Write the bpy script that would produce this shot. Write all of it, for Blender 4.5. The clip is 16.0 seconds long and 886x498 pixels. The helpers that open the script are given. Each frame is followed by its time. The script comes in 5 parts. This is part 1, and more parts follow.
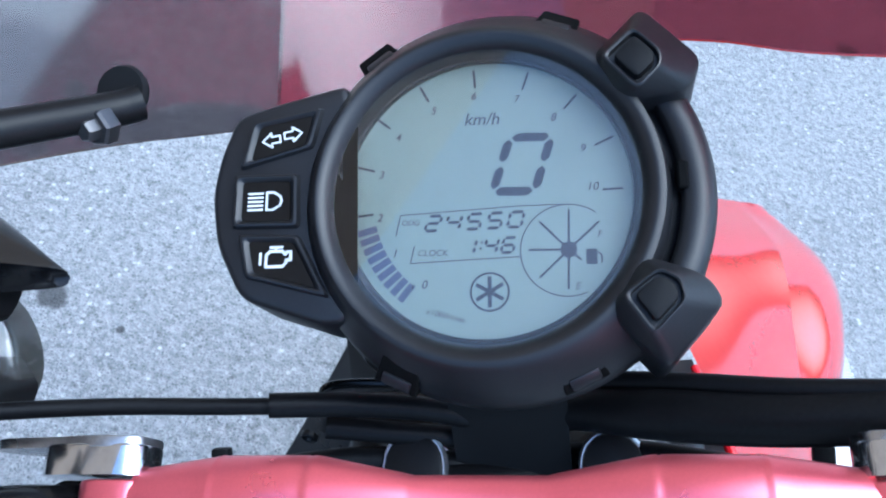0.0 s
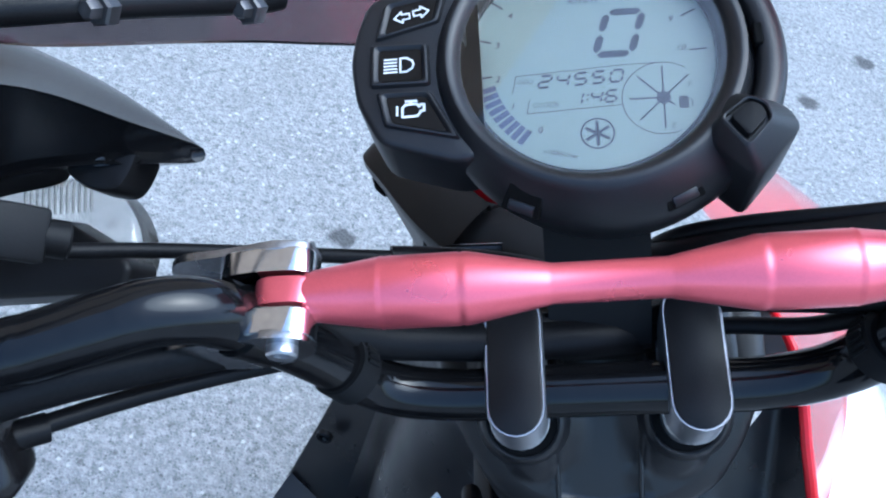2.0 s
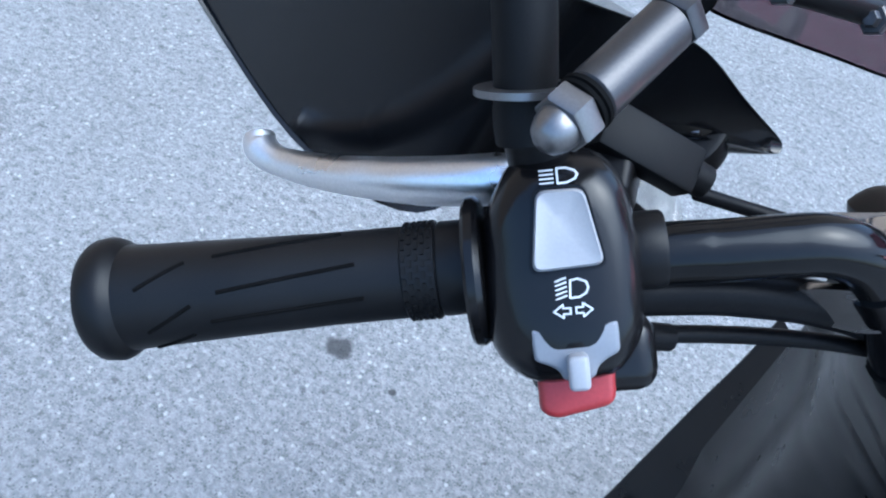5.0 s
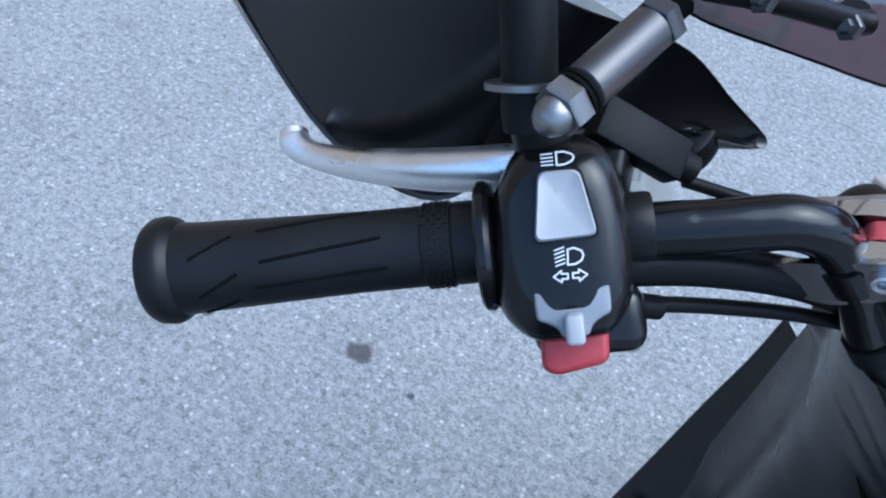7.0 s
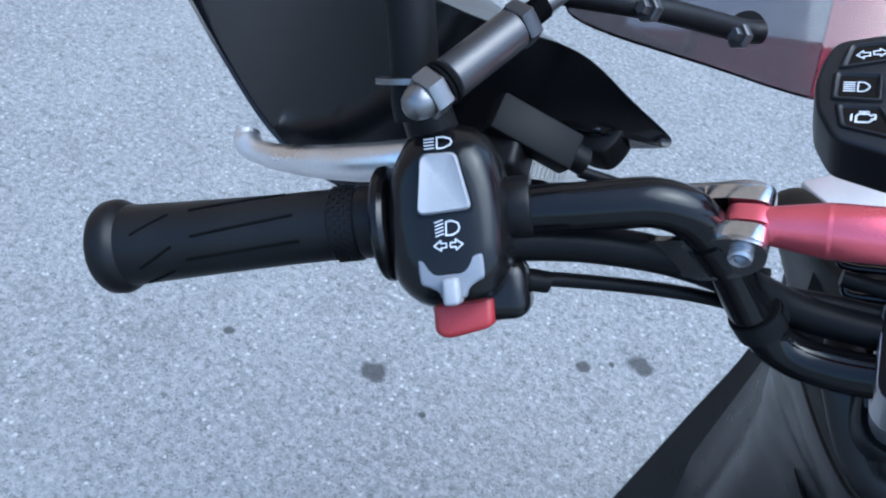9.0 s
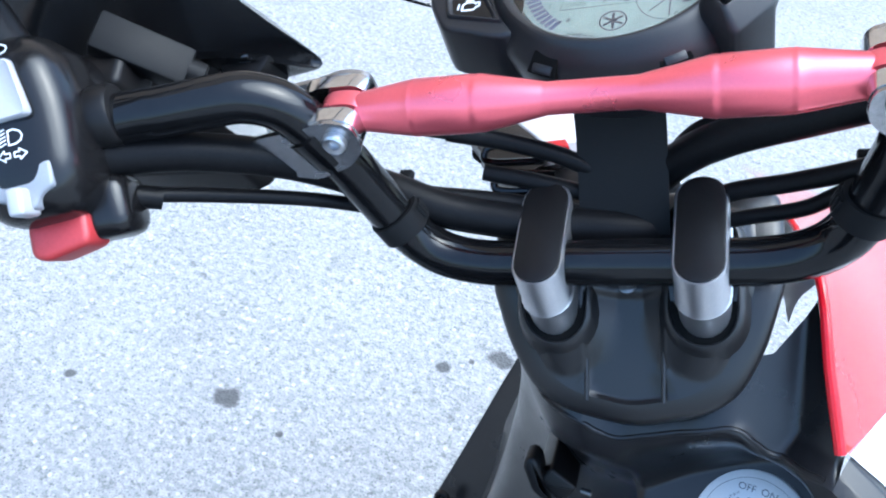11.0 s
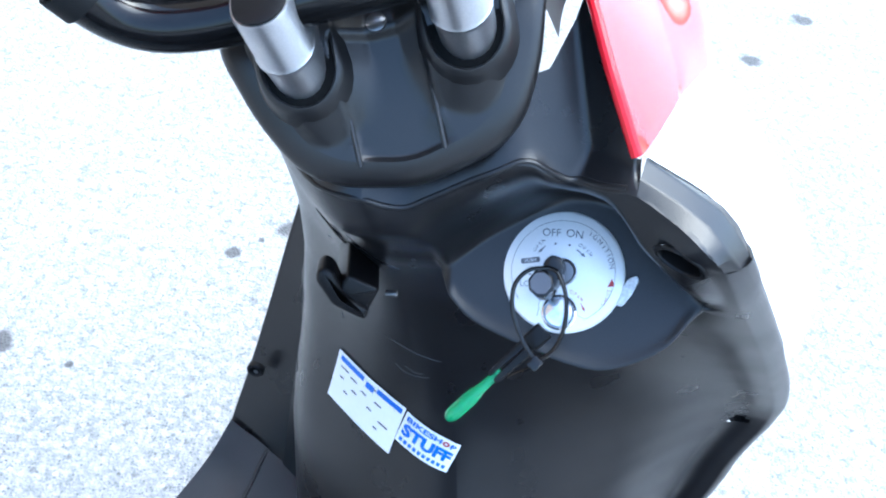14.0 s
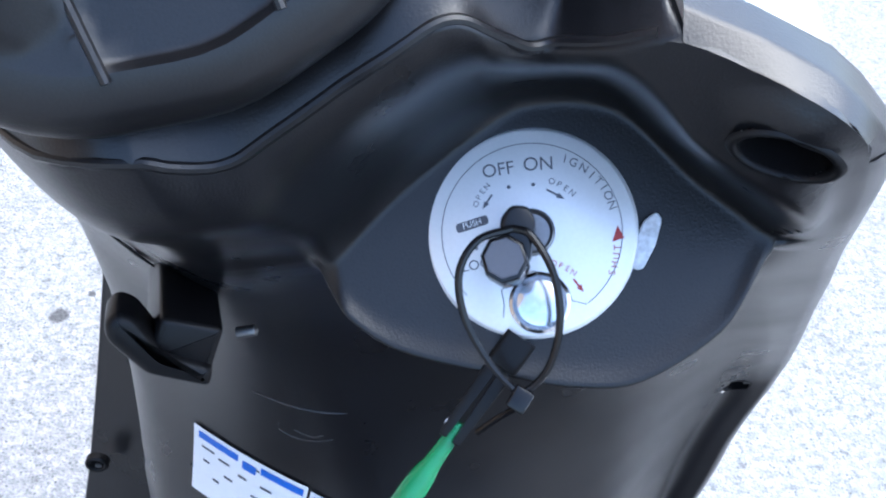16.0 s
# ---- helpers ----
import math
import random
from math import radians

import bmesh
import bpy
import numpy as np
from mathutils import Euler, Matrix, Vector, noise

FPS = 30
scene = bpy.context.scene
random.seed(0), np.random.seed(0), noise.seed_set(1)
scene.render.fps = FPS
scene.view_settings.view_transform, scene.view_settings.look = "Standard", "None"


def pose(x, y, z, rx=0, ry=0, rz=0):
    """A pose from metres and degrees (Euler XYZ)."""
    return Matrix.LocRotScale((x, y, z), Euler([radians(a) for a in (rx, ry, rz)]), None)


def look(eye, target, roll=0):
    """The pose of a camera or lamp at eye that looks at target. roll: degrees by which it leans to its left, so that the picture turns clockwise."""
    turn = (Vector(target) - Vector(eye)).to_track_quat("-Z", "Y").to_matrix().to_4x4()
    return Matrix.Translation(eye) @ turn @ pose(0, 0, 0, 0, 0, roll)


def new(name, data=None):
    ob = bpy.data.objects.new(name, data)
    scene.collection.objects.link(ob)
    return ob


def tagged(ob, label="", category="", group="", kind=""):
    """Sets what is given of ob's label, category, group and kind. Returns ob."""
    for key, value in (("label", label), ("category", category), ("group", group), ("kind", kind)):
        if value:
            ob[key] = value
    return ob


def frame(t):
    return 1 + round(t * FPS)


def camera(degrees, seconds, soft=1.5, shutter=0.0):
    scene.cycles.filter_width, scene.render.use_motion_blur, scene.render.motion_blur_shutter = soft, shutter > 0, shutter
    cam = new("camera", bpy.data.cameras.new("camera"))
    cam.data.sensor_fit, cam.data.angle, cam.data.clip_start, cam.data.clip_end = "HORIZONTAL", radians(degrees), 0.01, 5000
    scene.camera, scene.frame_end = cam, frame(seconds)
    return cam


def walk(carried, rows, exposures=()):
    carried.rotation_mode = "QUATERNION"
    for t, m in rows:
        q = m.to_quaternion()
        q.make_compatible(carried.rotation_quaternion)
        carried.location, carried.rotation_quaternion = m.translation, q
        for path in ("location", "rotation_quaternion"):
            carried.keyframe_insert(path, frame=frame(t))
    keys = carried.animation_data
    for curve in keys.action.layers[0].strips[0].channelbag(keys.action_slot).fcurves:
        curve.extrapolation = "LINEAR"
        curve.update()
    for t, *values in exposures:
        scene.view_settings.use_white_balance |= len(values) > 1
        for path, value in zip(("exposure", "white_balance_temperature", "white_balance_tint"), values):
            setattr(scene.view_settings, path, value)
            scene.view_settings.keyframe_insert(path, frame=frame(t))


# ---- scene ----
cam = camera(53.8, 16.0, soft=2.1)
PATH = [
    (0, (0.019, 0.039, 1.391), (0.061, 1.196, -0.24), 19.4),
    (0.5, (0.003, 0.006, 1.391), (0.061, 1.187, -0.222), 19.8),
    (1, (-0.009, -0.019, 1.381), (0.092, 1.181, -0.216), 20.9),
    (1.5, (-0.004, -0.039, 1.371), (0.084, 1.21, -0.189), 20.2),
    (2, (-0.01, -0.063, 1.368), (0.059, 1.239, -0.149), 19.9),
    (2.5, (-0.026, -0.093, 1.365), (-0.02, 1.252, -0.114), 20.3),
    (3, (-0.058, -0.118, 1.349), (-0.172, 1.241, -0.113), 20.4),
    (3.5, (-0.08, -0.13, 1.342), (-0.308, 1.226, -0.11), 19.8),
    (4, (-0.1, -0.143, 1.335), (-0.421, 1.195, -0.117), 18.9),
    (4.5, (-0.11, -0.163, 1.334), (-0.532, 1.147, -0.117), 17.1),
    (5, (-0.125, -0.182, 1.314), (-0.577, 1.136, -0.12), 16.2),
    (7.3, (-0.098, -0.226, 1.345), (-0.622, 1.085, -0.072), 14.4),
    (7.5, (-0.092, -0.23, 1.353), (-0.629, 1.074, -0.066), 13.9),
    (8, (-0.077, -0.229, 1.356), (-0.649, 1.072, -0.051), 13.5),
    (8.2, (-0.068, -0.231, 1.36), (-0.656, 1.069, -0.042), 13.6),
    (10.3, (0.067, -0.213, 1.352), (-0.6, 1.137, 0.036), 9.2),
    (10.5, (0.086, -0.207, 1.339), (-0.556, 1.165, 0.033), 9.2),
    (11, (0.113, -0.187, 1.328), (-0.389, 1.261, 0.043), 10.2),
    (11.5, (0.12, -0.19, 1.33), (-0.19, 1.322, 0.058), 11.3),
    (12, (0.113, -0.216, 1.325), (-0.059, 1.309, 0.043), 11.7),
    (12.5, (0.113, -0.23, 1.312), (0.019, 1.275, -0.002), 11.0),
    (13, (0.121, -0.227, 1.304), (0.083, 1.249, -0.044), 10.9),
    (13.5, (0.128, -0.21, 1.294), (0.127, 1.231, -0.092), 11.1),
    (14, (0.133, -0.167, 1.242), (0.157, 1.251, -0.168), 10.6),
    (14.5, (0.133, -0.124, 1.181), (0.178, 1.308, -0.214), 9.0),
    (15, (0.139, -0.08, 1.141), (0.245, 1.375, -0.227), 6.1),
    (15.5, (0.13, -0.033, 1.097), (0.373, 1.407, -0.268), 6.0),
    (16, (0.132, -0.027, 1.091), (0.465, 1.388, -0.283), 7.2),
]
EXPOSURES = [(0.0, 1.72, 4830, 0), (2.0, 1.72, 4860, 0), (4.0, 1.8, 4960, 1), (5.0, 1.58, 4950, 1), (8.2, 1.38, 4900, 1), (10.5, 1.46, 4900, 0), (11.0, 2.28, 5150, 0), (11.6, 3.4, 5290, 0), (12.2, 2.82, 5220, 0), (13.0, 2.55, 5160, 0), (14.0, 2.72, 5220, 0), (14.5, 3.02, 5250, 0), (15.0, 3.02, 5280, 3), (15.4, 2.66, 5360, 5), (16.0, 2.44, 5480, 6)]
walk(cam, [(t, look(eye, target, roll)) for t, eye, target, roll in PATH], EXPOSURES)

# ---- light: open shade under a bright sky ----
SUN_UP, SUN_TURN = 66.0, 78.0
world = bpy.data.worlds.new("sky")
scene.world = world
world.use_nodes = True
wn = world.node_tree.nodes
sky = wn.new("ShaderNodeTexSky")
sky.sky_type, sky.sun_disc = "NISHITA", False
sky.dust_density = 4.0
sky.sun_elevation, sky.sun_rotation = radians(SUN_UP), radians(SUN_TURN)
world.node_tree.links.new(sky.outputs["Color"], wn["Background"].inputs["Color"])
wn["Background"].inputs["Strength"].default_value = 0.15
sun_data = bpy.data.lights.new("sun", "SUN")
sun_data.energy, sun_data.angle, sun_data.color = 0.85, radians(60), (1.0, 0.97, 0.93)
sun = new("sun", sun_data)
sun.matrix_world = pose(0, 0, 4, 90 - SUN_UP, 0, 180 - SUN_TURN)

# ---- frames of reference, millimetres: turned steering head and leaning body ----
def axes(origin, x, y, z):
    m = Matrix((x, y, z)).transposed().to_4x4()
    m.translation = Vector(origin)
    return m


STEER = axes((0.0796, 0.1483, 1.0835), (0.9205, 0.1669, 0.3533), (-0.3365, 0.7982, 0.4997), (-0.1985, -0.5788, 0.7909))
BODY = axes((0.2037, 0.3341, 0.5594), (0.9656, -0.0858, 0.2455), (0.1014, 0.9935, -0.0516), (-0.2395, 0.0747, 0.9680)) @ Matrix.Scale(1.028, 4)


# ---- materials ----
def material(name, colour, rough=0.5, metal=0.0, spread=0.12, grain=900.0, patches=25.0, bump=0.15, depth=0.0003, coat=0.0, rough_spread=0.12, stretch=(1, 1, 1), gleam=0.5):
    """A surface with fine grain and larger uneven patches, in metres of the object's own space."""
    m = bpy.data.materials.new(name)
    m.use_nodes = True
    n, l = m.node_tree.nodes, m.node_tree.links
    b = n["Principled BSDF"]
    where = n.new("ShaderNodeTexCoord")
    turn = n.new("ShaderNodeMapping")
    turn.inputs["Scale"].default_value = stretch
    l.new(where.outputs["Object"], turn.inputs["Vector"])
    fine, broad = n.new("ShaderNodeTexNoise"), n.new("ShaderNodeTexNoise")
    for tex, scale, detail in ((fine, grain, 3.0), (broad, patches, 5.0)):
        tex.inputs["Scale"].default_value, tex.inputs["Detail"].default_value = scale, detail
        l.new(turn.outputs["Vector"], tex.inputs["Vector"])
    both = n.new("ShaderNodeMath")
    both.operation = "ADD"
    l.new(fine.outputs["Fac"], both.inputs[0])
    l.new(broad.outputs["Fac"], both.inputs[1])
    ramp = n.new("ShaderNodeMapRange")
    ramp.inputs["From Min"].default_value, ramp.inputs["From Max"].default_value = 0.6, 1.4
    l.new(both.outputs[0], ramp.inputs["Value"])
    mix = n.new("ShaderNodeMix")
    mix.data_type = "RGBA"
    low = [c * (1 - spread) for c in colour]
    high = [min(1.0, c * (1 + spread) + 0.004) for c in colour]
    mix.inputs["A"].default_value, mix.inputs["B"].default_value = (*low, 1), (*high, 1)
    l.new(ramp.outputs["Result"], mix.inputs["Factor"])
    l.new(mix.outputs["Result"], b.inputs["Base Color"])
    rr = n.new("ShaderNodeMapRange")
    rr.inputs["From Min"].default_value, rr.inputs["From Max"].default_value = 0.3, 0.7
    rr.inputs["To Min"].default_value, rr.inputs["To Max"].default_value = max(0.02, rough * (1 - rough_spread)), min(1, rough * (1 + rough_spread))
    l.new(broad.outputs["Fac"], rr.inputs["Value"])
    l.new(rr.outputs["Result"], b.inputs["Roughness"])
    b.inputs["Metallic"].default_value, b.inputs["Specular IOR Level"].default_value = metal, gleam
    b.inputs["Coat Weight"].default_value, b.inputs["Coat Roughness"].default_value = coat, 0.05
    if bump:
        rise = n.new("ShaderNodeBump")
        rise.inputs["Strength"].default_value, rise.inputs["Distance"].default_value = bump, depth
        l.new(fine.outputs["Fac"], rise.inputs["Height"])
        l.new(rise.outputs["Normal"], b.inputs["Normal"])
    return m


PLASTIC = material("black_plastic", (0.0045, 0.0042, 0.0045), 0.36, grain=1500, bump=0.25, gleam=0.15)
GRAINED = material("grained_black_plastic", (0.0048, 0.0046, 0.0054), 0.3, grain=1400, bump=0.3, depth=0.0003, gleam=0.34)
LEATHER_GRAIN = material("leather_grained_black_plastic", (0.006, 0.0058, 0.0064), 0.36, grain=1300, bump=0.45, depth=0.0003, gleam=0.34)
RUBBER = material("black_rubber", (0.004875, 0.004875, 0.0052), 0.52, grain=1800, bump=0.3, gleam=0.1)
GRIP_RUBBER = material("smooth_black_rubber", (0.004, 0.004, 0.0045), 0.4, grain=1800, bump=0.25, gleam=0.2)
CABLE = material("cable_sheath", (0.003, 0.003, 0.0036), 0.42, grain=700, bump=0.2, gleam=0.09)
GLOSS_BLACK = material("black_gloss_enamel", (0.002, 0.002, 0.0024), 0.12, spread=0.2, grain=300, bump=0.03, coat=0.0, gleam=0.27)
RED_ALU = material("red_anodised_aluminium", (0.74, 0.14, 0.17), 0.3, metal=0.8, spread=0.05, grain=1200, bump=0.04)
CHROME = material("polished_steel", (0.5904, 0.5904, 0.5986), 0.14, metal=1.0, grain=400, bump=0.04, rough_spread=0.5)
ALLOY = material("cast_aluminium", (0.48, 0.48, 0.496), 0.38, metal=1.0, grain=1200, bump=0.15)
MATT_BLACK = material("matte_black_plastic", (0.00325, 0.00325, 0.003575), 0.55, grain=1500, bump=0.2, gleam=0.13)
GUARD_SKIN = material("black_gloss_plastic", (0.004, 0.004, 0.0046), 0.16, spread=0.2, grain=400, bump=0.04, gleam=0.32)
LEVER_ALLOY = material("polished_aluminium", (0.76, 0.76, 0.77), 0.33, metal=1.0, grain=900, bump=0.1, rough_spread=0.4)
SCUFFED_STEEL = material("scuffed_steel", (0.4, 0.4, 0.41), 0.3, metal=1.0, spread=0.25, grain=500, bump=0.12, rough_spread=0.4)
WALL_BROWN = material("brown_render", (0.34, 0.25, 0.175), 0.85, spread=0.25, grain=120, patches=1.2, bump=0.3, depth=0.002)
BRACE_STEEL = material("dull_dark_steel", (0.066, 0.064, 0.066), 0.36, metal=0.75, grain=900, bump=0.12)
STEEL_DARK = material("dark_steel", (0.19, 0.185, 0.185), 0.34, metal=0.9, grain=900, bump=0.12)
RED_PAINT = material("red_gloss_paint", (0.4, 0.006, 0.012), 0.07, spread=0.06, grain=200, bump=0.01, coat=1.0, gleam=0.6)
RED_PAINT.node_tree.nodes["Principled BSDF"].inputs["Coat IOR"].default_value = 1.75
RED_TRIM = material("red_trim_plastic", (0.5, 0.006, 0.014), 0.2, spread=0.06, grain=200, bump=0.01, gleam=0.3)
SWITCH_SKIN = material("satin_black_plastic", (0.0035, 0.0032, 0.0036), 0.2, grain=1500, bump=0.08, gleam=0.3)
GAUGE_SKIN = material("satin_black_gauge_plastic", (0.006, 0.006, 0.0072), 0.4, grain=1500, bump=0.2, gleam=0.34)
COVER_SKIN = material("fine_grained_black_plastic", (0.006, 0.0056, 0.006), 0.34, grain=1600, bump=0.2, gleam=0.36)
SCUFF = material("pale_scuff", (0.02, 0.02, 0.022), 0.55, spread=0.4, grain=700, patches=160, bump=0.0)
MILKY = material("milky_clear_plastic", (0.5, 0.52, 0.55), 0.3, spread=0.4, grain=500, patches=220, bump=0.4, depth=0.0006)
BRIGHT_BLUE = material("bright_blue_print", (0.006, 0.11, 0.5), 0.45, spread=0.06, bump=0.0)
WHITE_PAINT = material("white_gloss_paint", (0.663, 0.663, 0.68), 0.15, spread=0.03, grain=200, bump=0.02, coat=0.7)
GREY_PLASTIC = material("light_grey_plastic", (0.1728, 0.1792, 0.1984), 0.4, spread=0.06, grain=900, bump=0.1)
PALE_PLASTIC = material("pale_grey_plastic", (0.2688, 0.2688, 0.2816), 0.4, spread=0.05, grain=900, bump=0.1)
HORN_RED = material("faded_red_plastic", (0.2604, 0.0186, 0.0217), 0.42, spread=0.12, grain=700, bump=0.15)
MARKING = material("white_print", (0.525, 0.525, 0.532), 0.5, spread=0.05, bump=0.0)
GREY_PRINT = material("grey_print", (0.0715, 0.07475, 0.091), 0.5, spread=0.05, bump=0.0)
RED_PRINT = material("red_print", (0.2925, 0.0195, 0.0195), 0.5, spread=0.05, bump=0.0)
PAPER = material("white_sticker", (0.702, 0.711, 0.72), 0.4, spread=0.03, grain=300, bump=0.03)
LCD = material("lcd_glass", (0.124, 0.15, 0.133), 0.5, spread=0.04, grain=300, patches=12, bump=0.0)
SEGMENT = material("lcd_segment", (0.0117, 0.0117, 0.0208), 0.4, spread=0.06, bump=0.0)
REV_BAR = material("lcd_rev_bar", (0.035, 0.04, 0.075), 0.4, spread=0.06, bump=0.0)
DIAL = material("satin_silver_dial", (0.6612, 0.6612, 0.6612), 0.42, metal=0.35, spread=0.04, grain=900, bump=0.06)
# near-black that paints the shade in gaps, slots and holes; also dark steel parts
BLACK_AND_GAP_SHADE = material("black_and_gap_shade", (0.002, 0.002, 0.002), 0.7, bump=0.0, gleam=0.03)


def glass_material(name, tint, rough, weight=1.0, ior=1.45):
    m = bpy.data.materials.new(name)
    m.use_nodes = True
    b = m.node_tree.nodes["Principled BSDF"]
    b.inputs["Base Color"].default_value = (*tint, 1)
    b.inputs["Roughness"].default_value, b.inputs["Transmission Weight"].default_value = rough, weight
    b.inputs["IOR"].default_value = ior
    return m


SMOKE = glass_material("smoked_acrylic", (0.18, 0.16, 0.17), 0.05)
CLEAR = glass_material("clear_lens", (0.98, 0.985, 0.985), 0.0, ior=1.42)
GREEN = glass_material("green_translucent_plastic", (0.04, 0.34, 0.13), 0.12, 0.6)
LENS = glass_material("clear_ribbed_lens", (0.92, 0.91, 0.87), 0.04, 0.96)


def asphalt():
    """Worn grey asphalt: pale and dark chips, grime, oil spots at their places."""
    m = bpy.data.materials.new("worn_asphalt")
    m.use_nodes = True
    n, l = m.node_tree.nodes, m.node_tree.links
    b = n["Principled BSDF"]
    where = n.new("ShaderNodeTexCoord").outputs["Object"]

    def noise_at(scale, detail, rough=0.6):
        tex = n.new("ShaderNodeTexNoise")
        tex.inputs["Scale"].default_value, tex.inputs["Detail"].default_value, tex.inputs["Roughness"].default_value = scale, detail, rough
        l.new(where, tex.inputs["Vector"])
        return tex.outputs["Fac"]

    def chips(scale):
        tex = n.new("ShaderNodeTexVoronoi")
        tex.inputs["Scale"].default_value, tex.inputs["Randomness"].default_value = scale, 1.0
        l.new(where, tex.inputs["Vector"])
        return tex

    def span(value, a, c, low=0.0, high=1.0):
        r = n.new("ShaderNodeMapRange")
        for key, v in (("From Min", a), ("From Max", c), ("To Min", low), ("To Max", high)):
            r.inputs[key].default_value = v
        l.new(value, r.inputs["Value"])
        return r.outputs["Result"]

    def blend(fac, a, c, mode="MIX"):
        x = n.new("ShaderNodeMix")
        x.data_type, x.blend_type = "RGBA", mode
        l.new(fac, x.inputs["Factor"])
        for key, v in (("A", a), ("B", c)):
            if isinstance(v, tuple):
                x.inputs[key].default_value = (*v, 1)
            else:
                l.new(v, x.inputs[key])
        return x.outputs["Result"]

    small, mid = chips(210.0), chips(95.0)
    grey = blend(span(noise_at(2.5, 6.0), 0.35, 0.65), (0.15, 0.153, 0.157), (0.192, 0.195, 0.199))
    grey = blend(span(noise_at(75.0, 5.0, 0.7), 0.42, 0.6, 0.0, 0.9), grey, (0.275, 0.278, 0.281))
    grey = blend(span(noise_at(48.0, 6.0, 0.75), 0.53, 0.63, 0.0, 0.75), grey, (0.076, 0.078, 0.082))
    tone = n.new("ShaderNodeSeparateColor")
    l.new(small.outputs["Color"], tone.inputs["Color"])
    grit = n.new("ShaderNodeMath")
    grit.operation = "MULTIPLY"
    l.new(span(tone.outputs["Red"], 0.43, 0.88, 0.0, 0.88), grit.inputs[0])
    l.new(span(small.outputs["Distance"], 0.55, 0.3), grit.inputs[1])
    grey = blend(grit.outputs[0], grey, blend(span(tone.outputs["Green"], 0.35, 0.75), (0.078, 0.08, 0.084), (0.28, 0.28, 0.28)))
    pick = n.new("ShaderNodeSeparateColor")
    l.new(mid.outputs["Color"], pick.inputs["Color"])
    uneven = n.new("ShaderNodeMath")
    uneven.operation, uneven.inputs[1].default_value = "MULTIPLY_ADD", 0.35
    l.new(noise_at(240.0, 3.0), uneven.inputs[0])
    l.new(mid.outputs["Distance"], uneven.inputs[2])
    pale = n.new("ShaderNodeMath")
    pale.operation = "MULTIPLY"
    l.new(span(pick.outputs["Blue"], 0.93, 0.99, 0.0, 0.75), pale.inputs[0])
    l.new(span(uneven.outputs[0], 0.62, 0.42), pale.inputs[1])
    grey = blend(pale.outputs[0], grey, (0.43, 0.43, 0.42))
    grime = span(noise_at(9.0, 9.0, 0.78), 0.52, 0.72, 0.0, 0.6)
    grey = blend(grime, grey, (0.114, 0.114, 0.114))
    wobble = n.new("ShaderNodeTexNoise")
    wobble.inputs["Scale"].default_value, wobble.inputs["Detail"].default_value = 30.0, 4.0
    l.new(where, wobble.inputs["Vector"])
    for x, y, r in SPOTS:
        gap = n.new("ShaderNodeVectorMath")
        gap.operation = "DISTANCE"
        gap.inputs[1].default_value = (x, y, 0)
        l.new(where, gap.inputs[0])
        off = n.new("ShaderNodeMath")
        off.operation, off.inputs[1].default_value = "MULTIPLY_ADD", 1.4 * r
        l.new(wobble.outputs["Fac"], off.inputs[0])
        l.new(gap.outputs["Value"], off.inputs[2])
        grey = blend(span(off.outputs[0], 1.75 * r, 1.3 * r, 0.0, 0.85), grey, (0.03, 0.03, 0.0312))
    l.new(grey, b.inputs["Base Color"])
    b.inputs["Roughness"].default_value = 0.85
    rise = n.new("ShaderNodeBump")
    rise.inputs["Strength"].default_value, rise.inputs["Distance"].default_value = 0.9, 0.003
    high = n.new("ShaderNodeMath")
    high.operation = "ADD"
    l.new(small.outputs["Distance"], high.inputs[0])
    l.new(noise_at(250.0, 4.0), high.inputs[1])
    l.new(high.outputs[0], rise.inputs["Height"])
    l.new(rise.outputs["Normal"], b.inputs["Normal"])
    return m


# ---- mesh helpers, millimetres ----
def part(name, bm, mat, parent, label="", frame_of=None, smooth=35):
    """Links a bmesh in millimetres as one mesh object under a thing or a part."""
    bmesh.ops.scale(bm, vec=(0.001,) * 3, verts=bm.verts)
    bmesh.ops.recalc_face_normals(bm, faces=bm.faces)
    me = bpy.data.meshes.new(name)
    bm.to_mesh(me)
    bm.free()
    for m in mat if isinstance(mat, (list, tuple)) else [mat]:
        me.materials.append(m)
    if smooth:
        me.shade_smooth()
        me.set_sharp_from_angle(angle=radians(smooth))
    ob = new(name, me)
    place = frame_of if frame_of is not None else PLACES[parent.name]
    PLACES[ob.name] = place
    while parent.parent and parent.parent.parent:
        parent = parent.parent
    ob.parent = parent
    ob.matrix_basis = PLACES[parent.name].inverted() @ place
    return tagged(ob, label) if label else ob


PLACES = {}


def loop_faces(bm, rings, closed=True, caps=True):
    """Skins rings of points (each closed if closed)."""
    vs = [[bm.verts.new(p) for p in ring] for ring in rings]
    count = len(vs[0])
    for a, b in zip(vs, vs[1:]):
        for i in range(count if closed else count - 1):
            j = (i + 1) % count
            bm.faces.new((a[i], a[j], b[j], b[i]))
    if caps and closed:
        bm.faces.new(vs[0])
        bm.faces.new(vs[-1])
    return bm


def lathe(profile, segs=32, axis="z", centre=(0, 0, 0)):
    """Turns (radius, height) pairs round an axis."""
    bm = bmesh.new()
    rings = []
    for r, h in profile:
        ring = []
        for i in range(segs):
            a = 2 * math.pi * i / segs
            u, v = r * math.cos(a), r * math.sin(a)
            p = {"z": (u, v, h), "x": (h, u, v), "y": (v, h, u)}[axis]
            ring.append(Vector(p) + Vector(centre))
        rings.append(ring)
    return loop_faces(bm, rings)


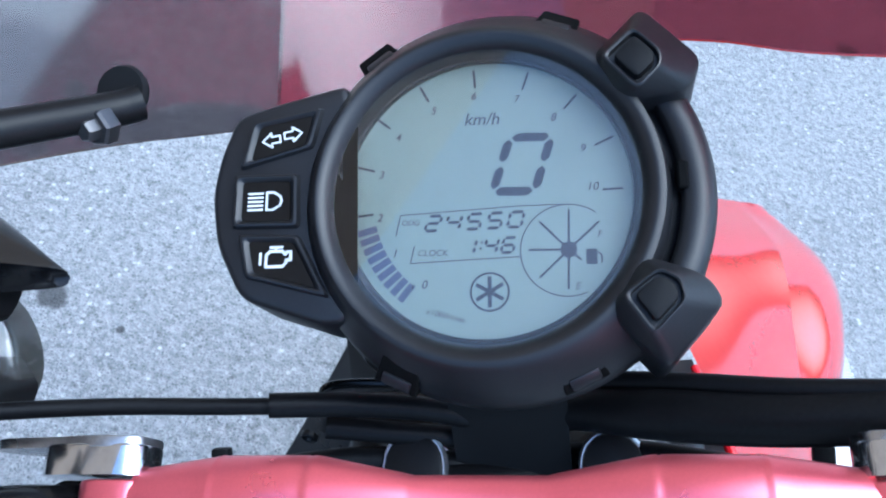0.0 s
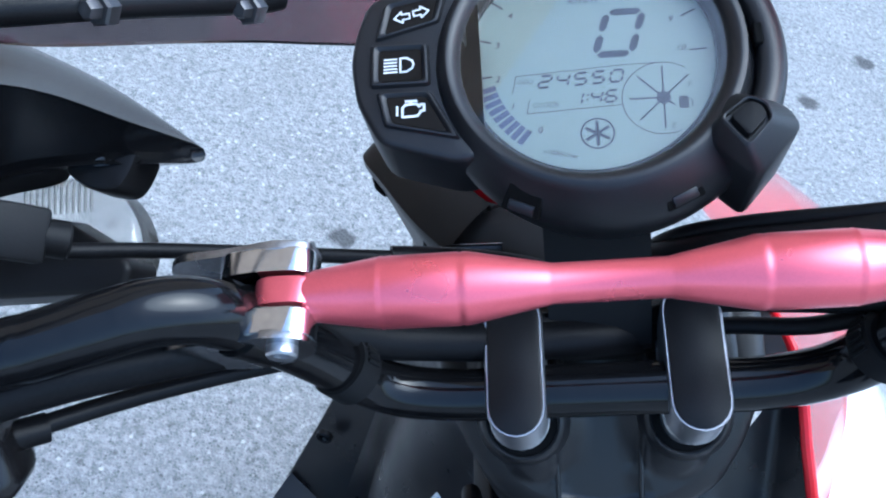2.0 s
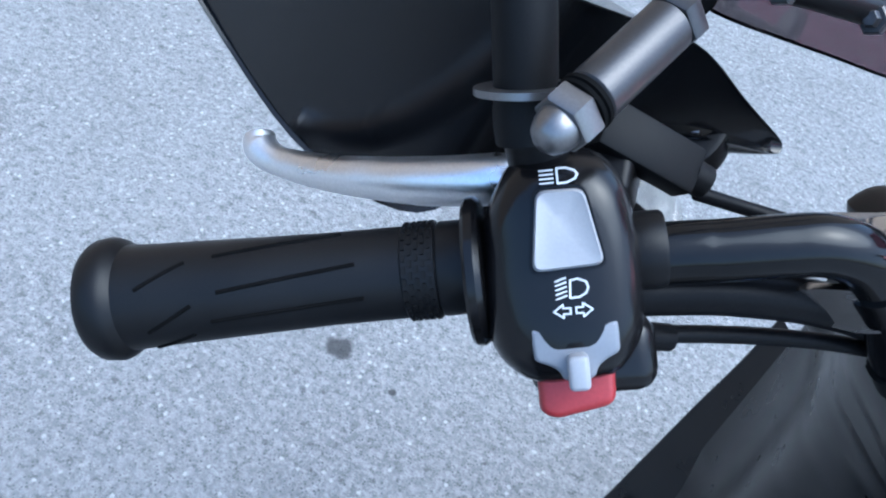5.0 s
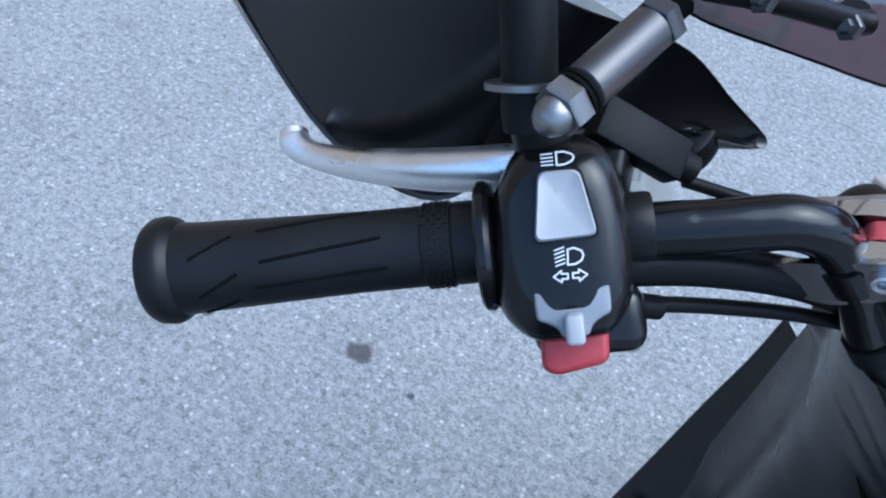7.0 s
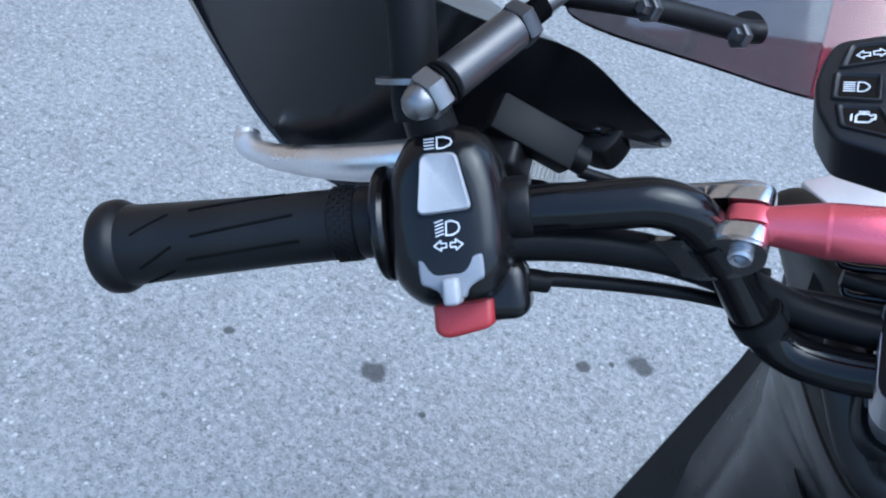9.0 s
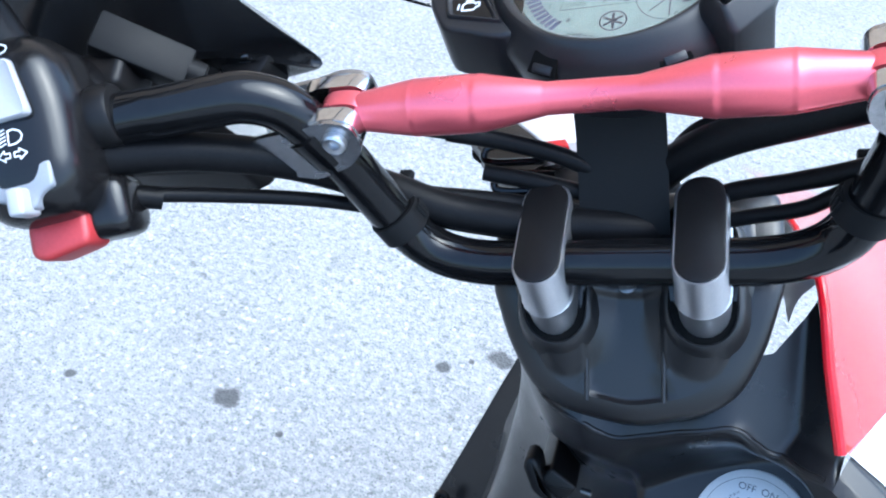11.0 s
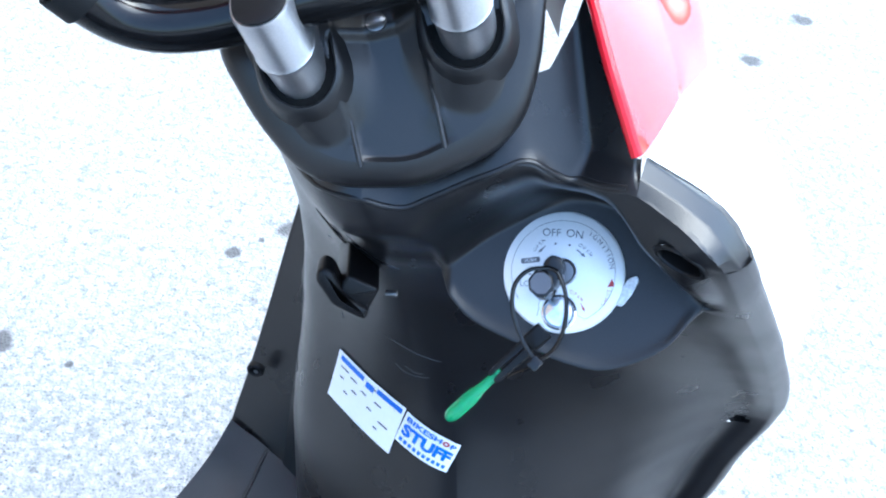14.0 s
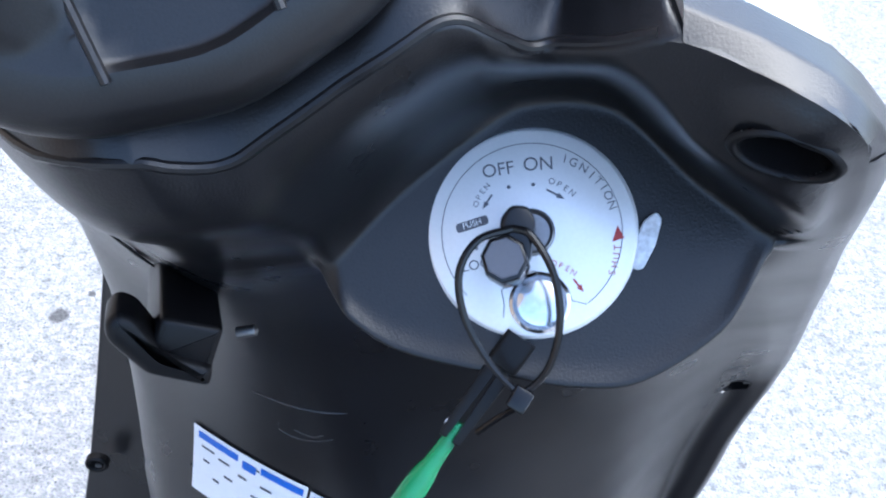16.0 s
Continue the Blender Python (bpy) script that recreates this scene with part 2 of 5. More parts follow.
def smooth_path(points, steps=8):
    """A Catmull-Rom curve through the points."""
    p = [Vector(q) for q in points]
    p = [2 * p[0] - p[1], *p, 2 * p[-1] - p[-2]]
    out = []
    for a, b, c, d in zip(p, p[1:], p[2:], p[3:]):
        for i in range(steps):
            t = i / steps
            out.append(0.5 * (2 * b + (c - a) * t + (2 * a - 5 * b + 4 * c - d) * t**2 + (3 * b - a - 3 * c + d) * t**3))
    return out + [p[-2]]


def tube(points, radius, segs=16, steps=8, smooth=True, bm=None, up=(0, 0, 1)):
    """Sweeps a circle along a curve; radius is a number or a list, one for each point given."""
    path = smooth_path(points, steps) if smooth else [Vector(p) for p in points]
    bm = bm or bmesh.new()
    rings, side = [], None
    for i, p in enumerate(path):
        way = (path[min(i + 1, len(path) - 1)] - path[max(i - 1, 0)]).normalized()
        side = (Vector(up).cross(way) if side is None else side - way * side.dot(way)).normalized()
        if side.length < 0.1:
            side = way.orthogonal().normalized()
        over = way.cross(side)
        if isinstance(radius, (list, tuple)):
            u = i / max(1, len(path) - 1) * (len(radius) - 1)
            k = min(int(u), len(radius) - 2)
            r = radius[k] + (radius[k + 1] - radius[k]) * (u - k)
        else:
            r = radius
        rings.append([p + r * (side * math.cos(2 * math.pi * s / segs) + over * math.sin(2 * math.pi * s / segs)) for s in range(segs)])
    return loop_faces(bm, rings)


def prism(outline, z0, z1, bevel=0.0, segs=2, taper=0.0, bm=None):
    """A plate of the outline from z0 to z1 with its upper edge rounded; taper shrinks the top by so many millimetres."""
    bm = bm or bmesh.new()
    pts = [Vector((x, y)) for x, y in outline]
    area = sum(a.x * b.y - b.x * a.y for a, b in zip(pts, pts[1:] + pts[:1]))
    if area < 0:
        pts.reverse()

    def inset(d):
        res = []
        for a, b, c in zip(pts[-1:] + pts[:-1], pts, pts[1:] + pts[:1]):
            e, f = (b - a).normalized(), (c - b).normalized()
            na, nb = Vector((-e.y, e.x)), Vector((-f.y, f.x))
            mid = (na + nb) / max(0.35, 1 + na.dot(nb))
            res.append(b + mid * d)
        return res

    rings = [[(*p, z0) for p in inset(0)]]
    rings.append([(*p, z1 - bevel) for p in inset(taper)])
    for k in range(1, segs + 1 if bevel else 1):
        a = math.pi / 2 * k / segs
        rings.append([(*p, z1 - bevel + bevel * math.sin(a)) for p in inset(taper + bevel * (1 - math.cos(a)))])
    return loop_faces(bm, rings)


def stadium(half_len, half_wid, segs=10, centre=(0, 0), turn=0.0):
    """A rounded slot, long in y."""
    out = []
    for k in range(2 * segs + 2):
        a = math.pi * (k if k <= segs else k - 1) / segs
        y = (half_len - half_wid) * (1 if k <= segs else -1)
        out.append((half_wid * math.cos(a), half_wid * math.sin(a) + y))
    c, s = math.cos(radians(turn)), math.sin(radians(turn))
    return [(x * c - y * s + centre[0], x * s + y * c + centre[1]) for x, y in out]


def rounded(points, r, segs=4):
    """A polygon with its corners rounded."""
    p = [Vector(q) for q in points]
    out = []
    for a, b, c in zip(p[-1:] + p[:-1], p, p[1:] + p[:1]):
        d = min(r, (a - b).length * 0.45, (c - b).length * 0.45)
        s, e = b + (a - b).normalized() * d, b + (c - b).normalized() * d
        for k in range(segs + 1):
            t = k / segs
            out.append(tuple((1 - t) ** 2 * s + 2 * t * (1 - t) * b + t * t * e))
    return out


def circle(r, segs=32, centre=(0, 0)):
    return [(centre[0] + r * math.cos(2 * math.pi * k / segs), centre[1] + r * math.sin(2 * math.pi * k / segs)) for k in range(segs)]


def box(size, centre=(0, 0, 0), bevel=1.0, segs=2, turn=None):
    bm = bmesh.new()
    bmesh.ops.create_cube(bm, size=1)
    bmesh.ops.scale(bm, vec=size, verts=bm.verts)
    if bevel:
        bmesh.ops.bevel(bm, geom=bm.edges[:], offset=bevel, segments=segs, profile=0.5, affect="EDGES")
    if turn is not None:
        bmesh.ops.transform(bm, matrix=turn, verts=bm.verts)
    bmesh.ops.translate(bm, vec=centre, verts=bm.verts)
    return bm


def stroke(points, width, z=0.0, height=0.12, closed=False, bm=None):
    """A flat printed line of that width along points."""
    bm = bm or bmesh.new()
    p = [Vector((*q, 0)) for q in points]
    if closed:
        p.append(p[0])
    for a, b in zip(p, p[1:]):
        d = (b - a).normalized()
        s = Vector((-d.y, d.x, 0)) * width / 2
        e = d * width * 0.3
        v = [bm.verts.new((q.x, q.y, z + height)) for q in (a - s - e, b - s + e, b + s + e, a + s - e)]
        bm.faces.new(v)
    return bm


def transformed(bm, m):
    bmesh.ops.transform(bm, matrix=m, verts=bm.verts)
    return bm


def lettering(words, size, at, mat, parent, turn=0.0, name="lettering", squash=1.0, z=0.12, frame_of=None, slant=0.0, align="CENTER", bold=0.0):
    """Printed letters, millimetres, in the xy plane of the parent's frame."""
    data = bpy.data.curves.new(name, "FONT")
    data.body, data.size, data.align_x, data.align_y, data.shear, data.offset = words, size, align, "CENTER", slant, bold
    temp = bpy.data.objects.new("temp", data)
    scene.collection.objects.link(temp)
    me = bpy.data.meshes.new_from_object(temp.evaluated_get(bpy.context.evaluated_depsgraph_get()))
    bpy.data.objects.remove(temp)
    bm = bmesh.new()
    bm.from_mesh(me)
    transformed(bm, Matrix.Translation((at[0], at[1], z)) @ Matrix.Rotation(radians(turn), 4, "Z") @ Matrix.Diagonal((squash, 1, 1, 1)))
    return part(name, bm, mat, parent, frame_of=frame_of, smooth=0)


# ---- ground ----
ROOT = Vector((0.2, 0.42, 0.0))
SPOTS = ((-0.149, 1.061, 0.03), (-0.242, 0.976, 0.018), (0.918, 2.03, 0.035), (-0.561, 0.681, 0.03), (1.119, 2.318, 0.04), (-0.2, 1.02, 0.008), (-0.43, 0.66, 0.01), (-0.838, 0.576, 0.012))
bm = bmesh.new()
bmesh.ops.create_grid(bm, x_segments=60, y_segments=60, size=60)
me = bpy.data.meshes.new("ground")
bm.to_mesh(me)
bm.free()
me.materials.append(asphalt())
ground = tagged(new("ground", me), "worn light grey asphalt with pale chips and dark oil spots", "ground", kind="structure")

# tall unseen wall, added to block western sky and give brown reflections
n_way = Vector((-0.848, 0.53, 0.0))
mid = Vector((0.04, 0.24, 7.0)) + n_way * 5.9
bm = bmesh.new()
bmesh.ops.create_cube(bm, size=1.0)
bmesh.ops.transform(bm, verts=bm.verts, matrix=Matrix.Translation(mid) @ Matrix.Rotation(math.atan2(0.848, 0.53), 4, "Z") @ Matrix.Diagonal((30, 0.4, 14, 1)))
me = bpy.data.meshes.new("unseen_wall_west")
bm.to_mesh(me)
bm.free()
me.materials.append(WALL_BROWN)
tagged(new("unseen_wall_west", me), "unseen plain brown rendered wall, added to shade the asphalt and tint reflections", "wall", kind="structure")

# ---- the scooter ----
scooter = tagged(new("scooter"), "red, white and black motor scooter leaning on its side stand", "scooter")
scooter.location = ROOT
PLACES["scooter"] = Matrix.Translation(ROOT)


# handlebar: one bent tube, both sides alike
HALF_BAR = [(0, -10.5, -15.5), (34, -10.5, -15.5), (62, -10.5, -15.5), (84, -8, -12), (98, -3, -3), (107, 4, 14), (113, 10, 34), (119, 16, 58), (126, 21, 78), (134, 24, 92), (146, 23.5, 101), (160, 20, 105), (180, 14.5, 109), (200, 9.5, 113), (302, -18, 131), (390, -43, 146)]
bar_points = [(-x, y, z) for x, y, z in reversed(HALF_BAR[1:])] + HALF_BAR
handlebar = part("handlebar", tube(bar_points, 11.4, 24, 10), GLOSS_BLACK, scooter, "gloss black steel tube handlebar", frame_of=STEER)

# two riser posts with black caps
# their tops slope down towards the front
for s in (-1, 1):
    rings = []
    for z, grow, lean, top in ((-62, 0, -11, 0), (-31, 0, -5, 0.5), (-30, 0.8, -5, 0.5), (-28, 0.8, -5, 0.55), (-27, 0, -5, 0.55), (-1.5, 0.0, 2.5, 1), (0, -0.8, 2.5, 1)):
        rings.append([(x + 37.4 * s, y + lean, z + (2.4 - 0.27 * (y + lean + 28)) * top) for x, y in stadium(29 + grow + 2 * top, 12.6 + grow)])
    post = part("riser_post", loop_faces(bmesh.new(), rings), ALLOY, scooter, "silver aluminium handlebar riser", frame_of=STEER)
    cap = prism(stadium(29.6, 11.3, centre=(37.4 * s, 2.5)), -0.5, 1.6, 1.2)
    for v in cap.verts:
        v.co.z += 2.4 - 0.27 * (v.co.y + 28)
    part("cap", cap, PLASTIC, post, "black plastic cap")

# red crossbar between the bar's two bends
cross_profile = [(0, -104), (6.5, -104), (8.6, -102), (11.6, -82), (12.3, -77), (12.6, -76), (12.3, -75), (12.5, -74), (12.5, -50), (12.2, -49), (12.5, -48), (12.3, -46), (7.2, -20), (6.9, -19)]
cross_profile += [(r, -x) for r, x in reversed(cross_profile)]
CROSS = (0, 28, 75)
crossbar = part("crossbar", lathe(cross_profile, 40, "x", CROSS), RED_ALU, scooter, "red anodised aluminium crossbar", frame_of=STEER)
TILT = Matrix.Translation(CROSS) @ Matrix.Rotation(radians(-17), 4, "X")


def upright(y):
    """Turns a plate drawn in x and z to stand square to the crossbar's tilted clamp, y millimetres before its axis."""
    return TILT @ Matrix(((1, 0, 0, 0), (0, 0, 1, y), (0, 1, 0, 0), (0, 0, 0, 1)))


for s in (-1, 1):
    eye = rounded([(s * 98, -9.5), (s * 98, 9.5), (s * 120, 9.5), (s * 120, -9.5)], 9, 5)
    part("eye", transformed(prism(eye, -5, 5, 1.5), upright(0)), RED_ALU, crossbar)
    for y, face in ((10.8, 1), (-10.8, -1)):
        lug = rounded([(s * 99, -10), (s * 99, 10), (s * 121, 10), (s * 134, 6), (s * 134, -12), (s * 121, -12)], 9, 6)
        lugo = part("clamp", transformed(prism(lug, -4.6, 4.6, 1.0, 3), upright(y)), CHROME, scooter, "polished steel crossbar clamp", frame_of=STEER)
        plate = rounded([(s * 99, -6), (s * 100, 8), (s * 112, 11), (s * 126, 7), (s * 151, 3), (s * 157, -7), (s * 152, -18), (s * 128, -24), (s * 108, -16)], 5, 4)
        part("plate", transformed(prism(plate, -1.6, 1.6, 0.6, 2), upright(y + face * 5.2)), SCUFFED_STEEL, lugo, "scuffed steel clamp plate")
        if face < 0:
            head = transformed(lathe([(0, -18.6), (2.6, -18.6), (2.8, -20.8), (4.6, -21.4), (5.4, -20.6), (5.4, -17.2), (0, -17)], 24, "y", (s * 110, 0, 0)), TILT)
            part("bolt", head, ALLOY, lugo, "steel socket-head bolt")
    band = tube([(s * 120, 17, 62), (s * 126, 21, 78)], 12.8, 24, 4)
    part("clamp_band", band, GLOSS_BLACK, lugo)
    tie = tube([(s * 103.0, 0.5, 6.5), (s * 107.5, 5.0, 16.0)], 13.4, 28, 2)
    strap = part("cable_strap", tie, RUBBER, scooter, "ribbed black rubber cable strap", frame_of=STEER)
    part("tail", box((7, 18, 5), (s * 106, 22, 9), 1), RUBBER, strap)
    for k in range(18):
        a = math.pi * (1.05 + 1.0 * k / 17)
        mid = Vector((s * 105.2, 2.8, 11.2))
        way = Vector((s * 4.5, 4.5, 9.5)).normalized()
        u = way.cross(Vector((0, 1, 0))).normalized()
        w = way.cross(u)
        c = mid + 13.8 * (u * math.cos(a) + w * math.sin(a))
        rib = tube([c - way * 3.6, c + way * 3.6], 0.8, 6, 1, smooth=False)
        part("rib", rib, RUBBER, strap)

# cover over the fork top
COVER_TOP = [(-70, 40), (-72, -4), (-62, -38), (-50, -60), (-34, -70), (0, -77), (34, -70), (50, -60), (62, -38), (72, -4), (70, 40)]
outline = rounded(COVER_TOP, 10, 3)


def cover_z(y):
    return -49 - 0.42 * max(0.0, -12 - y)


SOCKET_Y = -9.0


def boss_height(x, y):
    """Rise of the two oval collars round the posts above the cover's top."""
    best = 0.0
    for s in (-1, 1):
        dy = max(abs(y - SOCKET_Y) - 16.4, 0.0)
        gap = math.hypot(x - 36.8 * s, dy) - 12.6
        best = max(best, 10.0 * (1 - min(1.0, max(0.0, (gap - 4.5) / 13.0)) ** 0.8))
    return best


bm = bmesh.new()
rings = []
for grow, drop in ((-24, -60), (-20, -26), (-12, -16.5), (-3, -13.4), (1.4, -12.6), (3.0, -11), (3.6, -8.4), (3.2, -5.6), (1.6, -3.4), (-1.5, -1.3), (-8, 0)):
    ring = []
    for x, y in outline:
        k = 1 + grow / 60
        ahead = 1 + min(grow, -4 + 0.35 * (grow + 8)) / 60
        v = (y + 15) * (k if y > -15 else ahead) - 15
        ring.append((x * k, v + (drop + 13) * 0.12 * (drop < -13), cover_z(v) + drop))
    rings.append(ring)
loop_faces(bm, rings, caps=False)
cover = part("fork_cover", bm, COVER_SKIN, scooter, "matte black plastic cover over the fork top", frame_of=STEER, smooth=40)
bm = bmesh.new()
grid = []
edge = [(x * (1 - 8 / 60), (y + 15) * (1 - 8 / 60) - 15) for x, y in outline]
for k in range(61):
    share = k / 60
    ring = []
    for a, c in zip(edge, edge[1:] + edge[:1]):
        for w in (0.0, 0.5):
            x, y = a[0] + (c[0] - a[0]) * w, a[1] + (c[1] - a[1]) * w
            x, y = x * (1 - share), y + (-5 - y) * share
            side = abs(x + 2.0 - 0.02 * y)
            panel = -2.6 * (1 - min(1.0, max(0.0, (side - 18.5) / 2.2))) * min(1.0, max(0.0, (-14.5 - y) / 2.0))
            rib = 1.2 * math.exp(-((side - 20.5) / 1.3) ** 2) * min(1.0, max(0.0, (-14 - y) / 3.0)) * min(1.0, max(0.0, (y + 68) / 3.0))
            rise = boss_height(x, y) * min(1.0, share / 0.08)
            ring.append((x, y, cover_z(y) + rise + (panel + rib) * min(1.0, share / 0.05)))
    grid.append(ring)
loop_faces(bm, grid, caps=False)
part("cover_top", bm, COVER_SKIN, cover, smooth=60)
for s in (-1, 1):
    part("seam_ridge", tube([(19.6 * s - 2 + 0.02 * y, y, cover_z(y) + 0.2) for y in (-16, -30, -45, -60, -66)], 1.25, 8, 4), COVER_SKIN, cover)
for s in (-1, 1):
    bm = bmesh.new()
    rings = []
    for grow, lift in ((9.5, 2.0), (6.9, 10.2), (5.6, 12.4), (4.4, 13.0), (3.4, 12.2), (3.0, 10.8)):
        rings.append([(x + 36.8 * s, y + SOCKET_Y, cover_z(y + SOCKET_Y) + lift) for x, y in stadium(29 + grow, 12.6 + grow, 12)])
    loop_faces(bm, rings, caps=False)
    part("socket", bm, COVER_SKIN, cover, smooth=60)
    # near-black ring painted as the shade in the gap round each post
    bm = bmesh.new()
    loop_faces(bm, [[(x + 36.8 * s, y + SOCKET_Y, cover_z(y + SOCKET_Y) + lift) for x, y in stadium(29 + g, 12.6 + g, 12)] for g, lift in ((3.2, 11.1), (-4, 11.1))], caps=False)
    part("socket_gap_shade", bm, BLACK_AND_GAP_SHADE, cover, smooth=60)
screw = lathe([(0, -49), (4.5, -49), (4.5, -47.5), (3, -46.8), (0, -46.8)], 20, "z", (-1, -11, 0))
part("screw", screw, STEEL_DARK, cover, "small round-head steel screw")

# strap bracket from the bar to the gauge
bm = bmesh.new()
rings = []
for y, z in ((60, 12), (52, 2), (36, -9), (20, -19), (8, -27), (4, -40), (3, -60)):
    rings.append([(-22, y, z), (22, y, z), (22, y - 2, z - 3), (-22, y - 2, z - 3)])
part("gauge_bracket", loop_faces(bm, rings), MATT_BLACK, scooter, "black steel strap that holds the gauge", frame_of=STEER)

# ---- gauge ----
GAUGE = STEER @ axes((0, 0.118, 0.044), (1, 0, 0), (0, 0.979, -0.205), (0, 0.205, 0.979))
bm = bmesh.new()
rings = []
for cx, cy, r, z in ((8, 4, 50, -52), (6, 1, 63, -40), (5, 0, 66.5, -24), (4.5, -0.5, 67.5, -13), (3.5, -0.5, 66, -8.5), (2.5, -0.5, 62, -3), (1.2, -0.8, 58, 1.2), (0.6, -0.8, 56, 3.5), (0.3, -0.8, 54.6, 4.2), (0.2, -0.8, 53.4, 4.1), (0.2, -0.8, 51.4, 2.6), (0.2, -0.8, 50.0, 0.8), (0.2, -0.6, 49.4, -0.6), (0, 0, 48.6, -5.2), (0, 0.5, 47.8, -6.0), (0, 0.5, 47.2, -6.2), (0, 0.5, 46.9, -9.5)):
    ring = []
    for p in circle(r, 96, (cx, cy)):
        # a sunk channel inside the outer rim, between the two buttons
        a = math.degrees(math.atan2(p[1], p[0]))
        sunk = -9.0 if -33 < a < 30 and 57.5 < r < 66.2 and z > -9 else 0.0
        ring.append((*p, z + sunk))
    rings.append(ring)
gauge = part("gauge", loop_faces(bm, rings), GAUGE_SKIN, scooter, "round black speedometer with a grey digital display", frame_of=GAUGE)
FACE = GAUGE @ Matrix.Translation((0, 0, -0.008))
display = part("display", prism(circle(47.3, 64, (0, 0.5)), -1.4, 0.0), LCD, gauge, "pale green-grey digital display", frame_of=FACE)
pane = part("lens", prism(circle(50.0, 64, (0.2, -0.7)), -0.9, -0.2, 0.3, 1), CLEAR, gauge, "clear gauge lens", frame_of=GAUGE)
pane.visible_shadow = False
POD = rounded([(-45, 42), (-68, 37), (-85.5, 32.5), (-91, 18), (-93.2, 4), (-90.5, -14), (-81, -32.5), (-52, -42), (-43, -41)], 5, 3)
POD += [(55.6 * math.cos(radians(a)), -0.8 + 55.6 * math.sin(radians(a))) for a in range(225, 130, -7)]
pod = part("indicator_pod", prism(POD, -30, -1.0, 2.5, 3, 0.5), GAUGE_SKIN, gauge, "black pod with three warning lights")
for name, quad in (("turn", [(-76, 27), (-57.5, 30), (-60, 19.6), (-78.6, 15)]), ("beam", [(-81, 7.6), (-64.5, 7.0), (-64, -6.5), (-81, -6)]), ("engine", [(-78, -13.2), (-62.7, -14), (-54.6, -29.5), (-75.6, -24)])):
    mid = Vector((sum(p[0] for p in quad) / 4, sum(p[1] for p in quad) / 4))
    frame_rings = [[(*p, z) for p in rounded([tuple(mid + (Vector(v) - mid) * k) for v in quad], 1.5, 2)] for k, z in ((1.42, -1.4), (1.3, 0.6), (1.2, 0.8), (1.14, 0.5), (1.0, -0.9))]
    win = part("warning_light", loop_faces(bmesh.new(), frame_rings, caps=False), GAUGE_SKIN, gauge)
    part("window", prism(rounded(quad, 1.2, 2), -1.4, -0.55), GLOSS_BLACK, win)
    c = mid

    def symbol(points, width, closed=False):
        part("symbol", stroke(points, width, -0.5, closed=closed), MARKING, win, smooth=0)

    if name == "turn":
        for s in (-1, 1):
            a = [(0.8, -1.2), (0.8 + 3, -1.2), (3.8, -2.6), (7, 0), (3.8, 2.6), (3.8, 1.2), (0.8, 1.2)]
            turned = Matrix.Rotation(radians(8), 2)
            pts = [tuple(c + turned @ Vector((s * x, y + 0.3 * s))) for x, y in a]
            symbol(pts, 0.7, closed=True)
    elif name == "beam":
        for k in range(5):
            symbol([(c.x - 6.2, c.y - 2.8 + 1.4 * k), (c.x - 1.2, c.y - 2.8 + 1.4 * k)], 0.75)
        lamp = [(c.x + 0.2, c.y - 3), (c.x + 0.2, c.y + 3), (c.x + 2.6, c.y + 3), (c.x + 4.8, c.y + 1.6), (c.x + 5.4, c.y), (c.x + 4.8, c.y - 1.6), (c.x + 2.6, c.y - 3)]
        symbol(lamp, 0.8, closed=True)
    else:
        c = c + Vector((-0.6, 0.8))
        shape = [(-4, -3), (3, -3), (4.4, -1.5), (4.4, -0.6), (6.2, -0.6), (6.2, 2.6), (4.6, 2.6), (4.0, 1.6), (2.6, 3), (-2.4, 3), (-4, 1.4)]
        symbol([(c.x + 0.82 * x, c.y + 0.86 * y) for x, y in shape], 1.0, closed=True)
        symbol([(c.x - 2.0, c.y + 3.9), (c.x + 2.2, c.y + 3.9)], 0.9)
        symbol([(c.x, c.y + 3.9), (c.x, c.y + 2.6)], 0.9)
        symbol([(c.x - 5.3, c.y - 1.7), (c.x - 5.3, c.y + 2.0)], 0.9)

# two side buttons
for quad, inner in (([(52, 59), (70, 39.5), (66, 29), (45, 25), (35, 42)], [(49.3, 44.8), (54.8, 38.6), (54.8, 35.4), (49.4, 30.2), (42.2, 38.4)]), ([(46.8, -22.5), (66.5, -30), (71.5, -38.5), (53.8, -58), (36.5, -40)], [(52.4, -31.5), (56.6, -33.8), (57.6, -38.3), (50.8, -45.4), (45, -37)])):
    mid = Vector((sum(p[0] for p in inner) / 5, sum(p[1] for p in inner) / 5))

    def about(k, z, r=2.0):
        return [(*p, z) for p in rounded([tuple(mid + (Vector(q) - mid) * k) for q in inner], r, 3)]

    base = rounded(quad, 4, 3)
    rings = [[(*p, -34) for p in base], [(*p, 0.5) for p in base], [(*p, 2.4) for p in rounded([tuple(mid + (Vector(q) - mid) * 0.95) for q in quad], 4, 3)]]
    rings += [about(1.55, 8.6, 3), about(1.46, 9.4, 3), about(1.36, 9.6), about(1.26, 9.2), about(1.22, 7.0)]
    holder = part("button_housing", loop_faces(bmesh.new(), rings), GAUGE_SKIN, gauge, frame_of=GAUGE)
    part("button", prism(rounded(inner, 2, 3), 6.5, 10.4, 0.9, 2), RUBBER, holder, "square rubber push button", frame_of=GAUGE)

